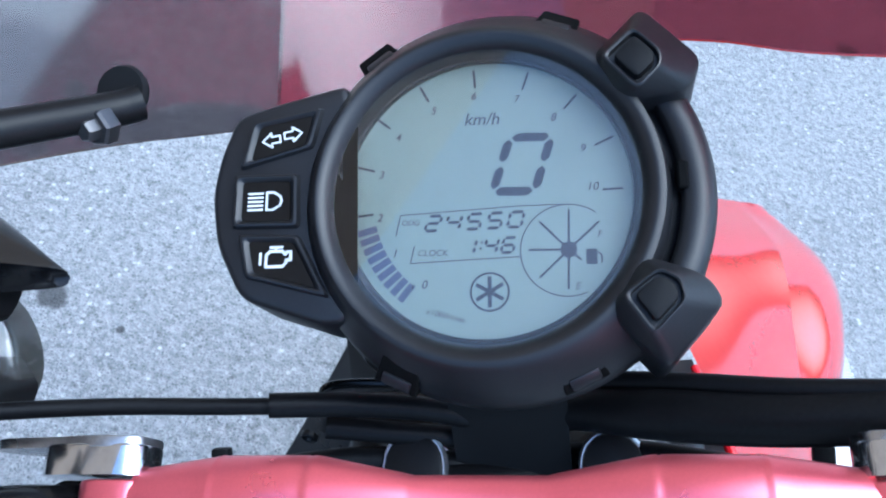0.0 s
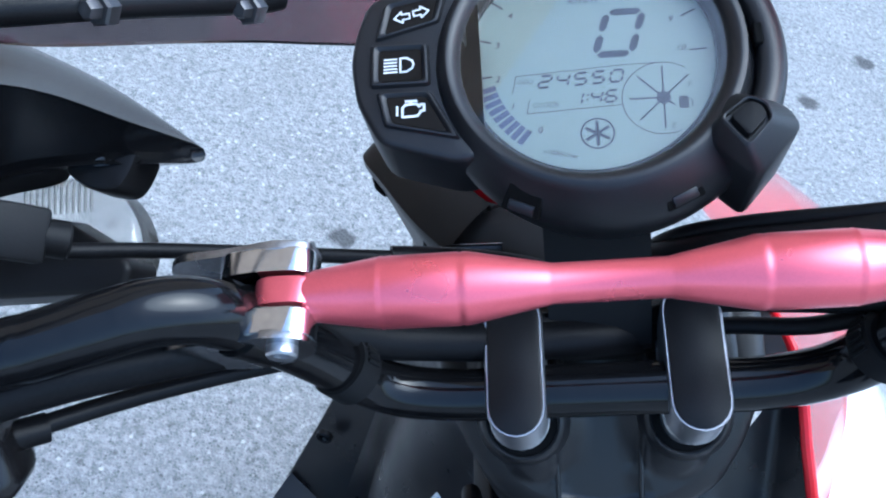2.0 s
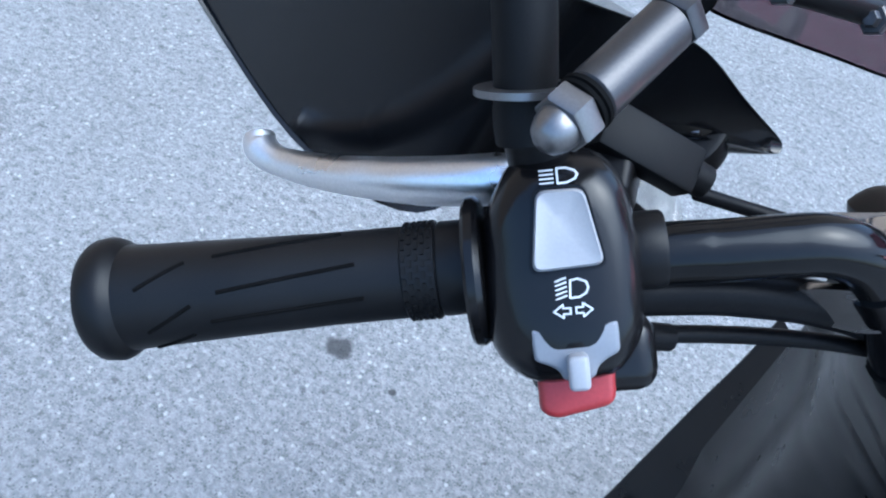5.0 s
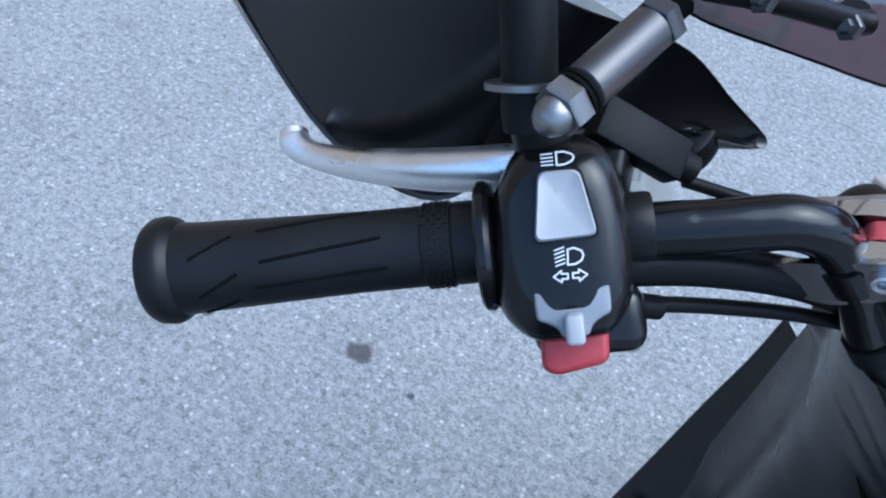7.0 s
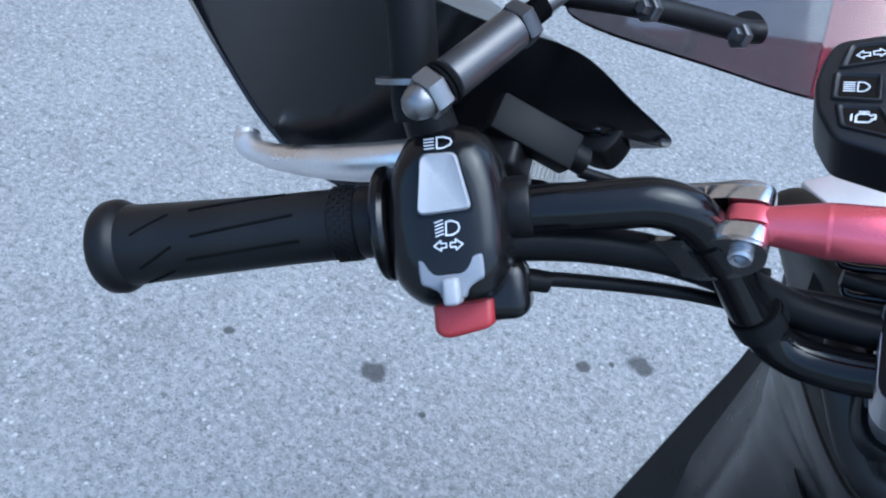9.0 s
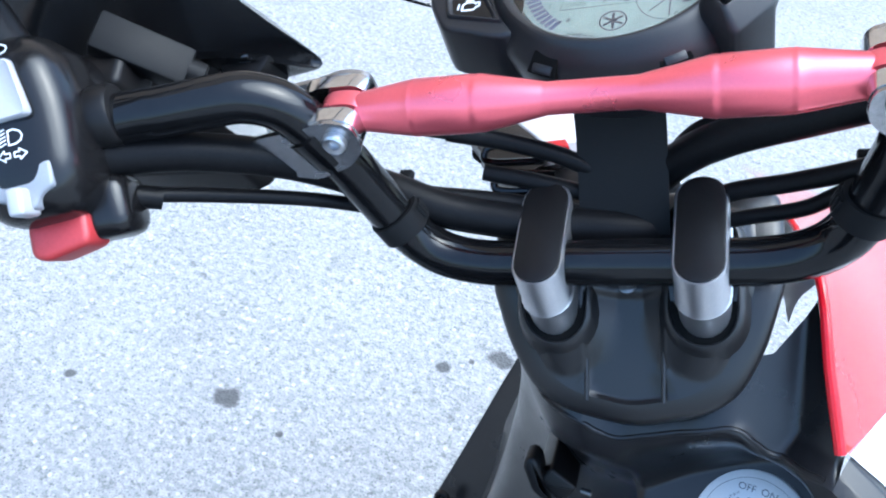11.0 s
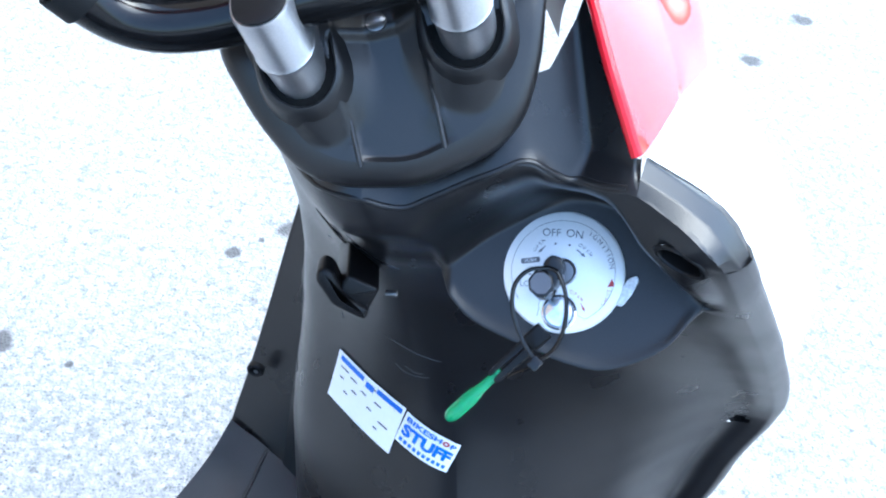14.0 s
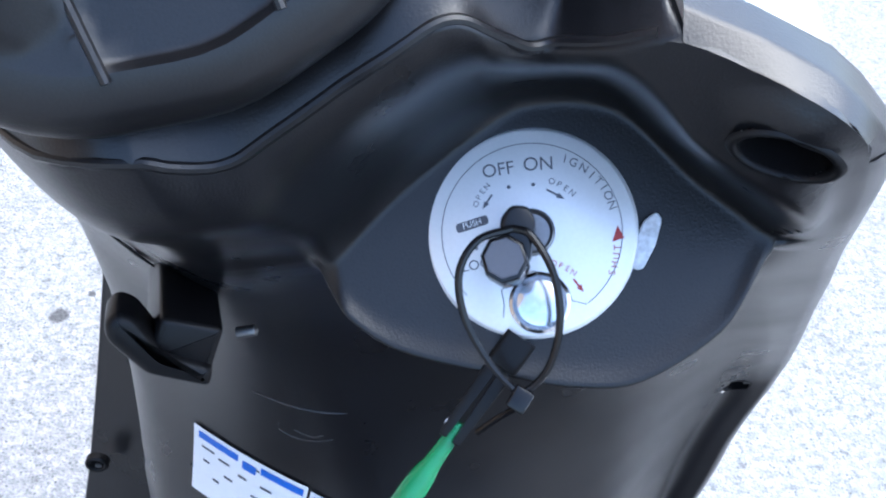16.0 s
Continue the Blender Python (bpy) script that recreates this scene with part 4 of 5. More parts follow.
for x, y, z in ((-131, 150, 38), (-169, 135, 84)):
    m = Matrix.Translation((x, y, z)) @ Matrix.Rotation(radians(25), 4, "X") @ Matrix.Rotation(radians(-20), 4, "Y")
    nut = part("nut", transformed(lathe([(0, 2), (6.6, 2), (6.9, 3), (6.9, 7), (6.0, 8), (4.0, 8), (4.0, 12), (3.2, 13), (0, 13)], 6), m), BRACE_STEEL, arm, "dark hexagon nut")
    part("rubber_washer", transformed(lathe([(0, -9), (9, -9), (10, -6), (9, -4), (0, -4)], 24), Matrix.Translation((x - 1, y + 13, z - 3))), RUBBER, arm)

# ---- body ----
def pick(table, x):
    xs, ys = zip(*table)
    return float(np.interp(x, xs, ys))


def ease(a, b, x):
    t = min(1.0, max(0.0, (x - a) / (b - a)))
    return t * t * (3 - 2 * t)


RIM_Z = ((-140, 404), (-30, 402), (-2, 398), (14, 385), (28, 380), (42, 385), (72, 398), (86, 401), (96, 393), (105, 387), (120, 390), (135, 393), (155, 384), (163, 379.5), (169, 373), (180, 360), (215, 330))
RIM_Y = ((-140, -165), (-60, -205), (-2, -219), (28, -214), (86, -204), (105, -196), (120, -206), (135, -214), (155, -225), (163, -230), (169, -232), (180, -226), (215, -205))
EDGE_L = ((-260, -225), (-93, -196), (0, -182), (40, -172), (80, -160), (130, -146), (205, -128), (260, -120), (300, -119), (330, -116), (400, -118), (470, -100))
VALLEY_X = ((-260, -270), (0, -206), (54, -200), (160, -168), (235, -146), (300, -140), (500, -130))
EDGE_R = ((-260, 140), (-100, 204), (-48, 221), (-17, 233), (10, 244), (40, 249), (80, 244), (120, 236), (160, 226), (200, 217), (230, 209), (260, 201), (290, 193), (320, 185), (340, 180), (360, 174), (375, 169), (390, 164))
WING_Y = ((-260, -25), (-100, -18), (0, -18), (40, -26), (80, -46), (120, -69), (160, -94), (200, -119), (230, -139), (260, -158), (290, -179), (320, -200), (340, -213), (360, -225), (375, -232), (400, -234))
BOSS_LOW = ((-400, 313), (10, 313), (31, 312), (52, 297), (86, 286), (106, 281), (125, 280), (150, 288), (163, 299), (172, 304), (190, 305), (400, 305))
BOSS_TOP = ((-400, 318), (10, 317), (31, 316), (60, 331), (90, 343), (106, 346), (130, 341), (150, 322), (172, 307), (190, 307), (400, 307))
COLUMN_Y = ((-260, -265), (-100, -214), (0, -172), (72, -142), (110, -130), (150, -127), (200, -131), (250, -142), (290, -158), (313, -172), (345, -186), (385, -208), (500, -208))
DECK_TOP = ((-60, 402), (10, 404), (40, 428), (60, 432), (94, 434), (104, 450), (109, 464), (122, 436), (134.5, 402), (137, 399), (152, 393), (160, 386.5), (169, 374.6))
# the column's flank: share of its half width, share of its depth
FLANK = smooth_path([(0, 0, 0), (0.12, 0.012, 0), (0.243, 0.065, 0), (0.45, 0.2, 0), (0.662, 0.37, 0), (0.84, 0.53, 0), (0.93, 0.67, 0), (0.98, 0.83, 0), (1.0, 1.0, 0)], 5)
def eased(table):
    return [(p.x, p.y) for p in smooth_path([(x, v, 0) for x, v in table], 5)]


RIM_Z, RIM_Y, BOSS_LOW, BOSS_TOP, COLUMN_Y, WING_Y, EDGE_R = (eased(t) for t in (RIM_Z, RIM_Y, BOSS_LOW, BOSS_TOP, COLUMN_Y, WING_Y, EDGE_R))
FLANK_S, FLANK_F = [p.x for p in FLANK], [p.y for p in FLANK]
CREST = 10.0


def soft_min(*values, width=1.6):
    """The least of the values, with the fold between two of them rounded."""
    least = min(values)
    return least - width * math.log(sum(math.exp((least - v) / width) for v in values)) + width * 0.3


def wing_y(z):
    """How far forward the outer wing lies."""
    return 97 + 0.29 * (z - 10)


def shield_y(x, z):
    """How far forward the shield's rear face lies at (x, z)."""
    if x < CREST:
        middle = shield_y(CREST, z)
        share = (CREST - x) / (CREST - pick(EDGE_L, z))
        return middle + (6 - middle) * float(np.interp(share, FLANK_S, FLANK_F))
    zr, yr = pick(RIM_Z, x), pick(RIM_Y, x)
    if z > zr:
        rise = z - zr
        inner = yr + rise * 0.57 + 4 * ease(0, 30, rise)
        flat = soft_min(-196 + 0.652 * (x - 105) + 0.562 * (z - 387), -188 - 0.92 * (x - 116) + 0.313 * (z - 397), yr + 1.7 * rise)
        inner += (flat - inner) * ease(58, 100, x)
        outer = yr + float(np.interp(rise, (0, 2.6, 6, 40), (0, 7, 20, 30)))
        return inner + (outer - inner) * ease(133, 136.4, x)
    column = pick(COLUMN_Y, z)
    wing = pick(WING_Y, z)
    pocket = wing + 5 * ease(285, 215, z)
    edge = pick(EDGE_R, z)
    out = min(1.0, max(0.0, (x - 10) / (edge - 25)))
    base = column + (pocket - column) * (0.45 * out + 0.55 * ease(0, 1, out)) * ease(325, 262, z)
    base += (wing - base) * ease(edge - 40, edge - 5, x)
    boss = -181 + 0.905 * (z - 318) + 0.04 * (x - 100)
    low, top = pick(BOSS_LOW, x), pick(BOSS_TOP, x)
    inside = ease(26, 40, x) * ease(190, 160, x)
    y = base + (boss - base) * ease(low - 11, low + 3, z) * inside
    y -= 2.6 * inside * math.exp(-((z - low - 1.5) / 3.6) ** 2)
    if z > top:
        crest = base + (-181 + 0.905 * (top - 318) + 0.04 * (x - 100) - base) * inside
        y = crest + (yr - crest) * ease(0, 1 - 0.42 * ease(118, 140, x), (z - top) / max(4, zr - top)) ** 1.1
    y += (wing - y) * ease(edge - 26, edge - 3, x) * ease(385, 373, z)
    return y


def on_shield(x, z, lift=1.0):
    """A matrix whose z axis leaves the shield's rear face at (x, z), its x axis to the right."""
    p = Vector((x, shield_y(x, z), z))
    dx = Vector((x + 4, shield_y(x + 4, z), z)) - p
    dz = Vector((x, shield_y(x, z + 4), z + 4)) - p
    n = dx.cross(dz).normalized()
    ex = dx.normalized()
    ey = n.cross(ex)
    m = Matrix((ex, ey, n)).transposed().to_4x4()
    m.translation = p + n * lift
    return m


WELLS = [(on_shield(154.5, 367, 0) @ Matrix.Rotation(radians(-14), 4, "Z"), 10.5, 6.0), (on_shield(226, 22, 0), 8.6, 6.6)]


def in_well(p):
    for m, rx, ry in WELLS:
        v = m.inverted() @ p
        if abs(v.z) < 12 and math.hypot(v.x / rx, v.y / ry) < 1:
            return True
    return False


ROLL = ((1.0, 0.3), (3.0, 1.2), (6.4, 3.6), (9.4, 6.4), (11.4, 9.4), (12.6, 13.0), (12.4, 18.0), (9.0, 27.0))
bm = bmesh.new()
rows = []
levels = [("low", j / 80) for j in range(80)] + [("boss", j / 24) for j in range(24)] + [("face", j / 44) for j in range(44)]
levels += [("rim", j / 40) for j in range(40)] + [("deck", j / 30) for j in range(31)]
for kind, v in levels:
    row = []
    for i in range(48 + 150):
        z = 300.0
        for _ in range(4):
            if i < 48:
                x = CREST
            else:
                c = pick(EDGE_R, z) if kind != "deck" else 169.0
                x = CREST + (c - CREST) * (i - 48) / 149
            low, zr = pick(BOSS_LOW, x), pick(RIM_Z, x)
            if kind == "low":
                z = -230 + (low - 14 + 230) * v
            elif kind == "boss":
                z = low - 14 + 20 * v
            elif kind == "face":
                z = low + 6 + (zr - 44 - low - 6) * v
            elif kind == "rim":
                z = zr - 44 + 45 * v
            else:
                z = zr + 1 + (pick(DECK_TOP, x) - zr - 1) * v
        if i < 48:
            edge = pick(EDGE_L, z)
            lift = pick(RIM_Z, -100) - pick(RIM_Z, CREST) if kind in ("rim", "deck") else 0.0
            if i < 12:
                u = 1 - i / 12
                row.append(bm.verts.new((edge + (pick(VALLEY_X, z) - edge) * u ** 1.6, 6 + (30 + (wing_y(z) - 52) * ease(300, 215, z)) * u ** 0.9, z + lift)))
                continue
            share = (1 - (i - 12) / 36) ** 0.75
            x = CREST - (CREST - edge) * share
            row.append(bm.verts.new((x, shield_y(x, z), z + lift * ease(0.2, 0.8, share))))
        else:
            row.append(bm.verts.new((x, shield_y(x, z), z)))
    x, y, z = row[-1].co
    k = 1 - 0.4 * v if kind == "deck" else 1.0
    row += [bm.verts.new((x + a * k, y + b * k, z - (1 - k) * a * 0.3)) for a, b in ROLL]
    rows.append(row)
kind_of = [kind for kind, v in levels]
lip = [v.co.copy() + Vector((0, 0.6, -0.6)) for v in rows[kind_of.index("deck")][20:171:3] if v.co.x < 132]
for j, (r, q) in enumerate(zip(rows, rows[1:])):
    for i in range(len(r) - 1):
        if not in_well((r[i].co + q[i + 1].co) / 2):
            face = bm.faces.new((r[i], r[i + 1], q[i + 1], q[i]))
            c = face.calc_center_median()
            if (kind_of[j] == 'deck' and c.x > 135.6) or (c.z > 362 and i > 196):
                bm.faces.remove(face)
            elif 30 < c.x < 176 and pick(BOSS_LOW, c.x) + 1 < c.z < pick(BOSS_TOP, c.x) + 1:
                face.material_index = 1
shield = part("leg_shield", bm, [GRAINED, LEATHER_GRAIN], scooter, "grained black plastic leg shield", frame_of=BODY, smooth=60)


part("rim_bead", tube(lip, 1.7, 10, 2), GRAINED, shield)

# bevelled ledge along the shield's upper corner: edge, fold, outer edge, back
LEDGE = (((134.6, -213.6, 393.2), (136.0, -208.5, 398.5), (138, -197.5, 401.5), (139, -190, 398)),
         ((149, -221.5, 387.2), (151, -213.5, 391.2), (154.5, -201.5, 392), (156, -194, 388)),
         ((162, -229, 380.4), (165, -219.5, 383), (170.5, -205.5, 381.5), (173, -197, 377)),
         ((166.6, -231.6, 376.6), (171, -223, 377.5), (177, -209, 375), (180, -201, 370)),
         ((170.0, -231.4, 371.2), (176, -225, 370.5), (182.5, -212.5, 367), (184.5, -204, 362)),
         ((173.4, -226.6, 363), (180.6, -222.6, 362.5), (186.2, -212.5, 360), (186, -203, 356)),
         ((175.4, -222.6, 356), (183.4, -217.6, 356), (187.6, -209.6, 356), (186, -200, 352)))
bm = bmesh.new()
loop_faces(bm, [[p for a, b in zip(s, s[1:]) for p in (a, Vector(a).lerp(Vector(b), 0.12), Vector(a).lerp(Vector(b), 0.88))] + [s[-1]] for s in LEDGE], closed=False)
part("ledge", bm, GRAINED, shield, smooth=35)

for m, rx, ry in WELLS:
    bm = bmesh.new()
    loop_faces(bm, [[(rx * k * math.cos(a), ry * k * math.sin(a), z) for a in (2 * math.pi * i / 40 for i in range(40))] for k, z in ((1.28, -0.6), (1.2, 0.35), (1.1, 0.5), (1.02, 0.1), (0.98, -1.5), (0.92, -13), (0.02, -13))], caps=False)
    part("screw_well", transformed(bm, m), PLASTIC, shield, smooth=60)
    part("screw", transformed(lathe([(0, -12), (4.6, -12), (4.4, -10), (3.2, -9), (1.5, -9), (1.4, -10.5), (0, -10.5)], 20), m), STEEL_DARK, shield, "dark cross-head screw")

# outer wing past the column, with its screw well and the floor beyond
outer = smooth_path([(-178, 170, 190), (-198, 155, 134), (-227, 135, 66), (-256, 112, -5), (-290, 82, -86), (-322, 52, -158), (-338, 30, -204)], 6)
bm = bmesh.new()
layers = []
for p in outer:
    inner_x = pick(VALLEY_X, p.z) + 14
    y = wing_y(p.z) - 14
    layers.append([(inner_x, y + 4, p.z), (inner_x * 0.7 + p.x * 0.3, y + 2 + 0.22 * (p.y - y), p.z), (p.x + 5, p.y - 2.0, p.z), (p.x + 1.2, p.y - 0.8, p.z), (p.x, p.y + 1.5, p.z), (p.x + 2, p.y + 9, p.z)])
loop_faces(bm, layers, closed=False, caps=False)
side_wing = part("shield_wing", bm, GRAINED, scooter, "black plastic edge of the leg shield", frame_of=BODY)
well = (-270, 62, -68)
part("screw_well", lathe([(5.6, -1.5), (6.5, -2.6), (8.5, -2.8), (9.6, -1.6), (9.6, 4)], 24, "y", well), PLASTIC, side_wing)
# near-black disc that paints the shade inside the well
part("well_hole_shade", lathe([(0, -1.6), (6.0, -1.6), (6.0, 2), (0, 2)], 20, "y", well), BLACK_AND_GAP_SHADE, side_wing)
part("screw", lathe([(0, -2.2), (2.6, -2.2), (2.8, -1.2), (0, -1.2)], 16, "y", (well[0] + 1, well[1], well[2] - 1)), STEEL_DARK, side_wing)

bm = bmesh.new()
out_row = [(-316, 50, -146), (-336, 0, -168), (-372, -80, -184), (-420, -180, -192), (-452, -290, -194)]
in_row = [(-232, 20, -196), (-240, -40, -216), (-248, -110, -224), (-256, -210, -226), (-260, -320, -226)]
low_row = [(-170, 20, -210), (-170, -60, -228), (-170, -120, -233), (-170, -220, -233), (-170, -320, -233)]
skirt = [(x - 6, y, z - 70) for x, y, z in out_row]
rows = [smooth_path(r, 5) for r in (skirt, [(x - 2, y, z - 4) for x, y, z in out_row], out_row, [(x * 0.6 + u * 0.4, y * 0.6 + v * 0.4, z * 0.6 + w * 0.4 + 4) for (x, y, z), (u, v, w) in zip(out_row, in_row)], in_row, low_row)]
loop_faces(bm, rows, closed=False)
floorboard = part("floorboard", bm, GRAINED, scooter, "black plastic floorboard", frame_of=BODY, smooth=60)
part("ridge", tube([Vector(p).lerp(Vector(q), 0.55) + Vector((0, 0, 3.2)) for p, q in zip(out_row, in_row)], 2.2, 8, 4), GRAINED, floorboard)

# bag hook on the column
root, end = Vector((-37.5, -123, 278.5)), Vector((-20.5, -180, 291.5))
along = (end - root).normalized()
side = Vector((-0.86, 0.1, 0.5))
side = (side - along * side.dot(along)).normalized()
m = axes(root, side, along.cross(side), along)
stem = rounded([(-12, -8), (9, -8), (10, 9), (-12, 11)], 2.5, 3)
hook = part("bag_hook", transformed(prism(stem, -4, 60, 2.5, 3), m), PLASTIC, scooter, "black plastic bag hook on the column", frame_of=BODY)
finger = rounded([(-13, 14), (-12, 6), (5, 4), (17, -7), (23, -8), (26, -3), (24, 3), (9, 13)], 2.5, 4)
part("hook_finger", transformed(prism(finger, 46, 63, 3.5, 3), m), PLASTIC, hook)
part("pin", transformed(lathe([(0, 0), (2.2, 0), (2.2, 7), (0, 8)], 14, "x", (0, 0, 0)), Matrix.Translation((-11, -158, 272))), STEEL_DARK, hook)
slit = on_shield(-50, 294, 0.8)
# near-black wedge on the surface, the slit's shade as colour
part("slit", transformed(prism([(-9, 14), (9, -9), (-4, -8)], 0, 0.8), slit), BLACK_AND_GAP_SHADE, hook)

# stickers
def sticker(corners, name, mat, label):
    """A sticker that follows the shield, from corner places (x, z), counter-clockwise from lower left."""
    bm = bmesh.new()
    p, q, r, s = (Vector(c) for c in corners)
    grid = []
    for j in range(9):
        row = []
        for i in range(11):
            c = p.lerp(q, i / 10).lerp(s.lerp(r, i / 10), j / 8)
            m = on_shield(c.x, c.y, 1.2)
            row.append(bm.verts.new(m.translation))
        grid.append(row)
    for a, b in zip(grid, grid[1:]):
        for i in range(10):
            bm.faces.new((a[i], a[i + 1], b[i + 1], b[i]))
    ob = part(name, bm, mat, scooter, label, frame_of=BODY, smooth=60)

    def at(u, v, lift=1.5):
        c = p.lerp(q, u).lerp(s.lerp(r, u), v)
        return on_shield(c.x, c.y, lift).translation

    return ob, at


def bar_on(at, u0, u1, v0, v1, mat, parent, name="print_bar", steps=4, lift=1.5):
    bm = bmesh.new()
    rows = [[bm.verts.new(at(u0 + (u1 - u0) * k / steps, v, lift)) for k in range(steps + 1)] for v in (v0, v1)]
    for k in range(steps):
        bm.faces.new((rows[0][k], rows[0][k + 1], rows[1][k + 1], rows[1][k]))
    return part(name, bm, mat, parent, smooth=0)


def words_on(at, words, u0, u1, v0, v1, mat, parent, bold=0.02):
    """Letters bent onto a sticker between u0..u1 and v0..v1."""
    data = bpy.data.curves.new("lettering", "FONT")
    data.body, data.size, data.offset = words, 1.0, bold
    temp = bpy.data.objects.new("temp", data)
    scene.collection.objects.link(temp)
    me = bpy.data.meshes.new_from_object(temp.evaluated_get(bpy.context.evaluated_depsgraph_get()))
    bpy.data.objects.remove(temp)
    bm = bmesh.new()
    bm.from_mesh(me)
    xs, ys = [v.co.x for v in bm.verts], [v.co.y for v in bm.verts]
    for v in bm.verts:
        u = (v.co.x - min(xs)) / (max(xs) - min(xs))
        w = (v.co.y - min(ys)) / (max(ys) - min(ys))
        v.co = at(u0 + (u1 - u0) * u, v0 + (v1 - v0) * w, 1.9)
    return part("lettering", bm, mat, parent, smooth=0)


label_1, at1 = sticker([(-110, 79), (-47, 68), (-26.8, 119.5), (-88.5, 135.5)], "sticker", PAPER, "white service sticker with a blue heading bar")
bar_on(at1, 0.05, 0.41, 0.83, 0.94, BRIGHT_BLUE, label_1)
bar_on(at1, 0.45, 0.57, 0.77, 0.9, BRIGHT_BLUE, label_1)
bar_on(at1, 0.61, 0.97, 0.83, 0.94, BRIGHT_BLUE, label_1)
for u0, u1, v in ((0.08, 0.2, 0.7), (0.24, 0.34, 0.66), (0.1, 0.16, 0.5), (0.42, 0.5, 0.6), (0.3, 0.38, 0.45), (0.62, 0.72, 0.62), (0.55, 0.62, 0.42), (0.74, 0.88, 0.35), (0.5, 0.6, 0.84), (0.2, 0.26, 0.3), (0.7, 0.76, 0.2)):
    bar_on(at1, u0, u1, v, v + 0.035, GREY_PRINT, label_1, steps=1)
label_2, at2 = sticker([(-40.2, 84.7), (3.1, 73.6), (14.8, 97.2), (-26.0, 117.2)], "sticker", PAPER, "white shop sticker with large blue letters")
words_on(at2, "STUFF", 0.05, 0.96, 0.3, 0.68, BRIGHT_BLUE, label_2, 0.05)
words_on(at2, "BIKESH", 0.05, 0.7, 0.76, 0.93, BRIGHT_BLUE, label_2, 0.03)
words_on(at2, "P", 0.86, 0.95, 0.76, 0.93, BRIGHT_BLUE, label_2, 0.03)
ring_points = [(0.78 + 0.062 * math.cos(2 * math.pi * k / 24), 0.845 + 0.085 * math.sin(2 * math.pi * k / 24)) for k in range(25)]
bm = bmesh.new()
for (u0, v0), (u1, v1) in zip(ring_points, ring_points[1:]):
    bm.faces.new([bm.verts.new(at2(0.78 + (u - 0.78) * f, 0.845 + (v - 0.845) * f, 1.9)) for u, v, f in ((u0, v0, 1.0), (u1, v1, 1.0), (u1, v1, 0.45), (u0, v0, 0.45))])
part("red_ring", bm, RED_PRINT, label_2, smooth=0)
for k in range(10):
    bar_on(at2, 0.06 + 0.09 * k, 0.12 + 0.09 * k, 0.08, 0.2, BRIGHT_BLUE, label_2, steps=1)
# solid near-black box for the open tray gap, its shade put into the colour
part("tray_gap_shade", box((44, 30, 70), (-112, -52, -66), 5, 2, Matrix.Rotation(radians(12), 4, "Y")), BLACK_AND_GAP_SHADE, shield)
part("crease", tube([tuple(on_shield(x, z, 0.2).translation) for x, z in ((-36, 190), (-24, 189.5), (-12, 187.5), (0, 184.5), (8, 182.5))], [0.3, 0.6, 0.6, 0.6, 0.2], 8, 5), SCUFF, shield)

for marks in (((-31, 163), (-24, 159), (-12, 160), (-4, 162)), ((-22, 166), (-14, 163), (-8, 165)), ((-60, 210), (-56, 204), (-55, 198)), ((60, 270), (66, 266), (70, 264))):
    part("scuff", tube([tuple(on_shield(x, z, -0.1).translation) for x, z in marks], 0.45, 6, 4), SCUFF, shield)

# ---- ignition lock ----
DIALF = BODY @ axes((0.0987, -0.1806, 0.3175), (0.9991, -0.0221, 0.0202), (0.0014, 0.6984, 0.7157), (-0.0299, -0.7151, 0.6978))
lock = part("ignition_lock", lathe([(0, -8), (32.0, -8), (32.0, 1.6), (31.2, 2.6), (30.6, 3), (0, 3)], 64), DIAL, scooter, "round silver ignition lock plate with printed positions", frame_of=DIALF)
Z0 = 3.0
lettering("OFF", 5.6, (-7.0, 20.2), GREY_PRINT, lock, 0, z=Z0 + 0.1)
lettering("ON", 5.8, (5.2, 20.0), GREY_PRINT, lock, -6, z=Z0 + 0.1)
for ch, x, y, turn in (("I", 13.3, 20.3, -22), ("G", 15.6, 18.8, -30), ("N", 18.3, 16.6, -40), ("I", 20.4, 14.2, -48), ("T", 22.0, 12.2, -55), ("I", 23.3, 10.0, -62), ("O", 24.2, 7.4, -70), ("N", 24.8, 4.4, -78)):
    lettering(ch, 3.6, (x, y), GREY_PRINT, lock, turn, z=Z0 + 0.1)
for ch, x, y, turn in (("O", 8.4, 14.2, -28), ("P", 10.4, 13.0, -34), ("E", 12.2, 11.5, -42), ("N", 13.8, 9.8, -50)):
    lettering(ch, 2.6, (x, y), GREY_PRINT, lock, turn, z=Z0 + 0.1)
for ch, x, y, turn in (("O", -15.0, 11.0, 62), ("P", -14.0, 12.8, 56), ("E", -12.6, 14.4, 48), ("N", -11.0, 15.8, 42)):
    lettering(ch, 2.4, (x, y), GREY_PRINT, lock, turn, z=Z0 + 0.1)
for ch, x, y, turn in (("S", 21.9, -15.5, 72), ("H", 23.1, -13.2, 76), ("U", 24.0, -10.8, 80), ("T", 24.6, -8.3, 84)):
    lettering(ch, 2.9, (x, y), RED_PRINT, lock, turn, z=Z0 + 0.1)
for ch, x, y, turn in (("O", 5.2, -10.2, -22), ("P", 7.2, -11.2, -28), ("E", 9.0, -12.4, -34), ("N", 10.6, -13.8, -40)):
    lettering(ch, 2.6, (x, y), RED_PRINT, lock, turn, z=Z0 + 0.1)
push = part("push_mark", prism(rounded([(-22, 3.0), (-12, 4.6), (-12.4, 7.4), (-22.3, 5.8)], 1, 3), Z0 - 0.2, Z0 + 0.12), GREY_PRINT, lock)
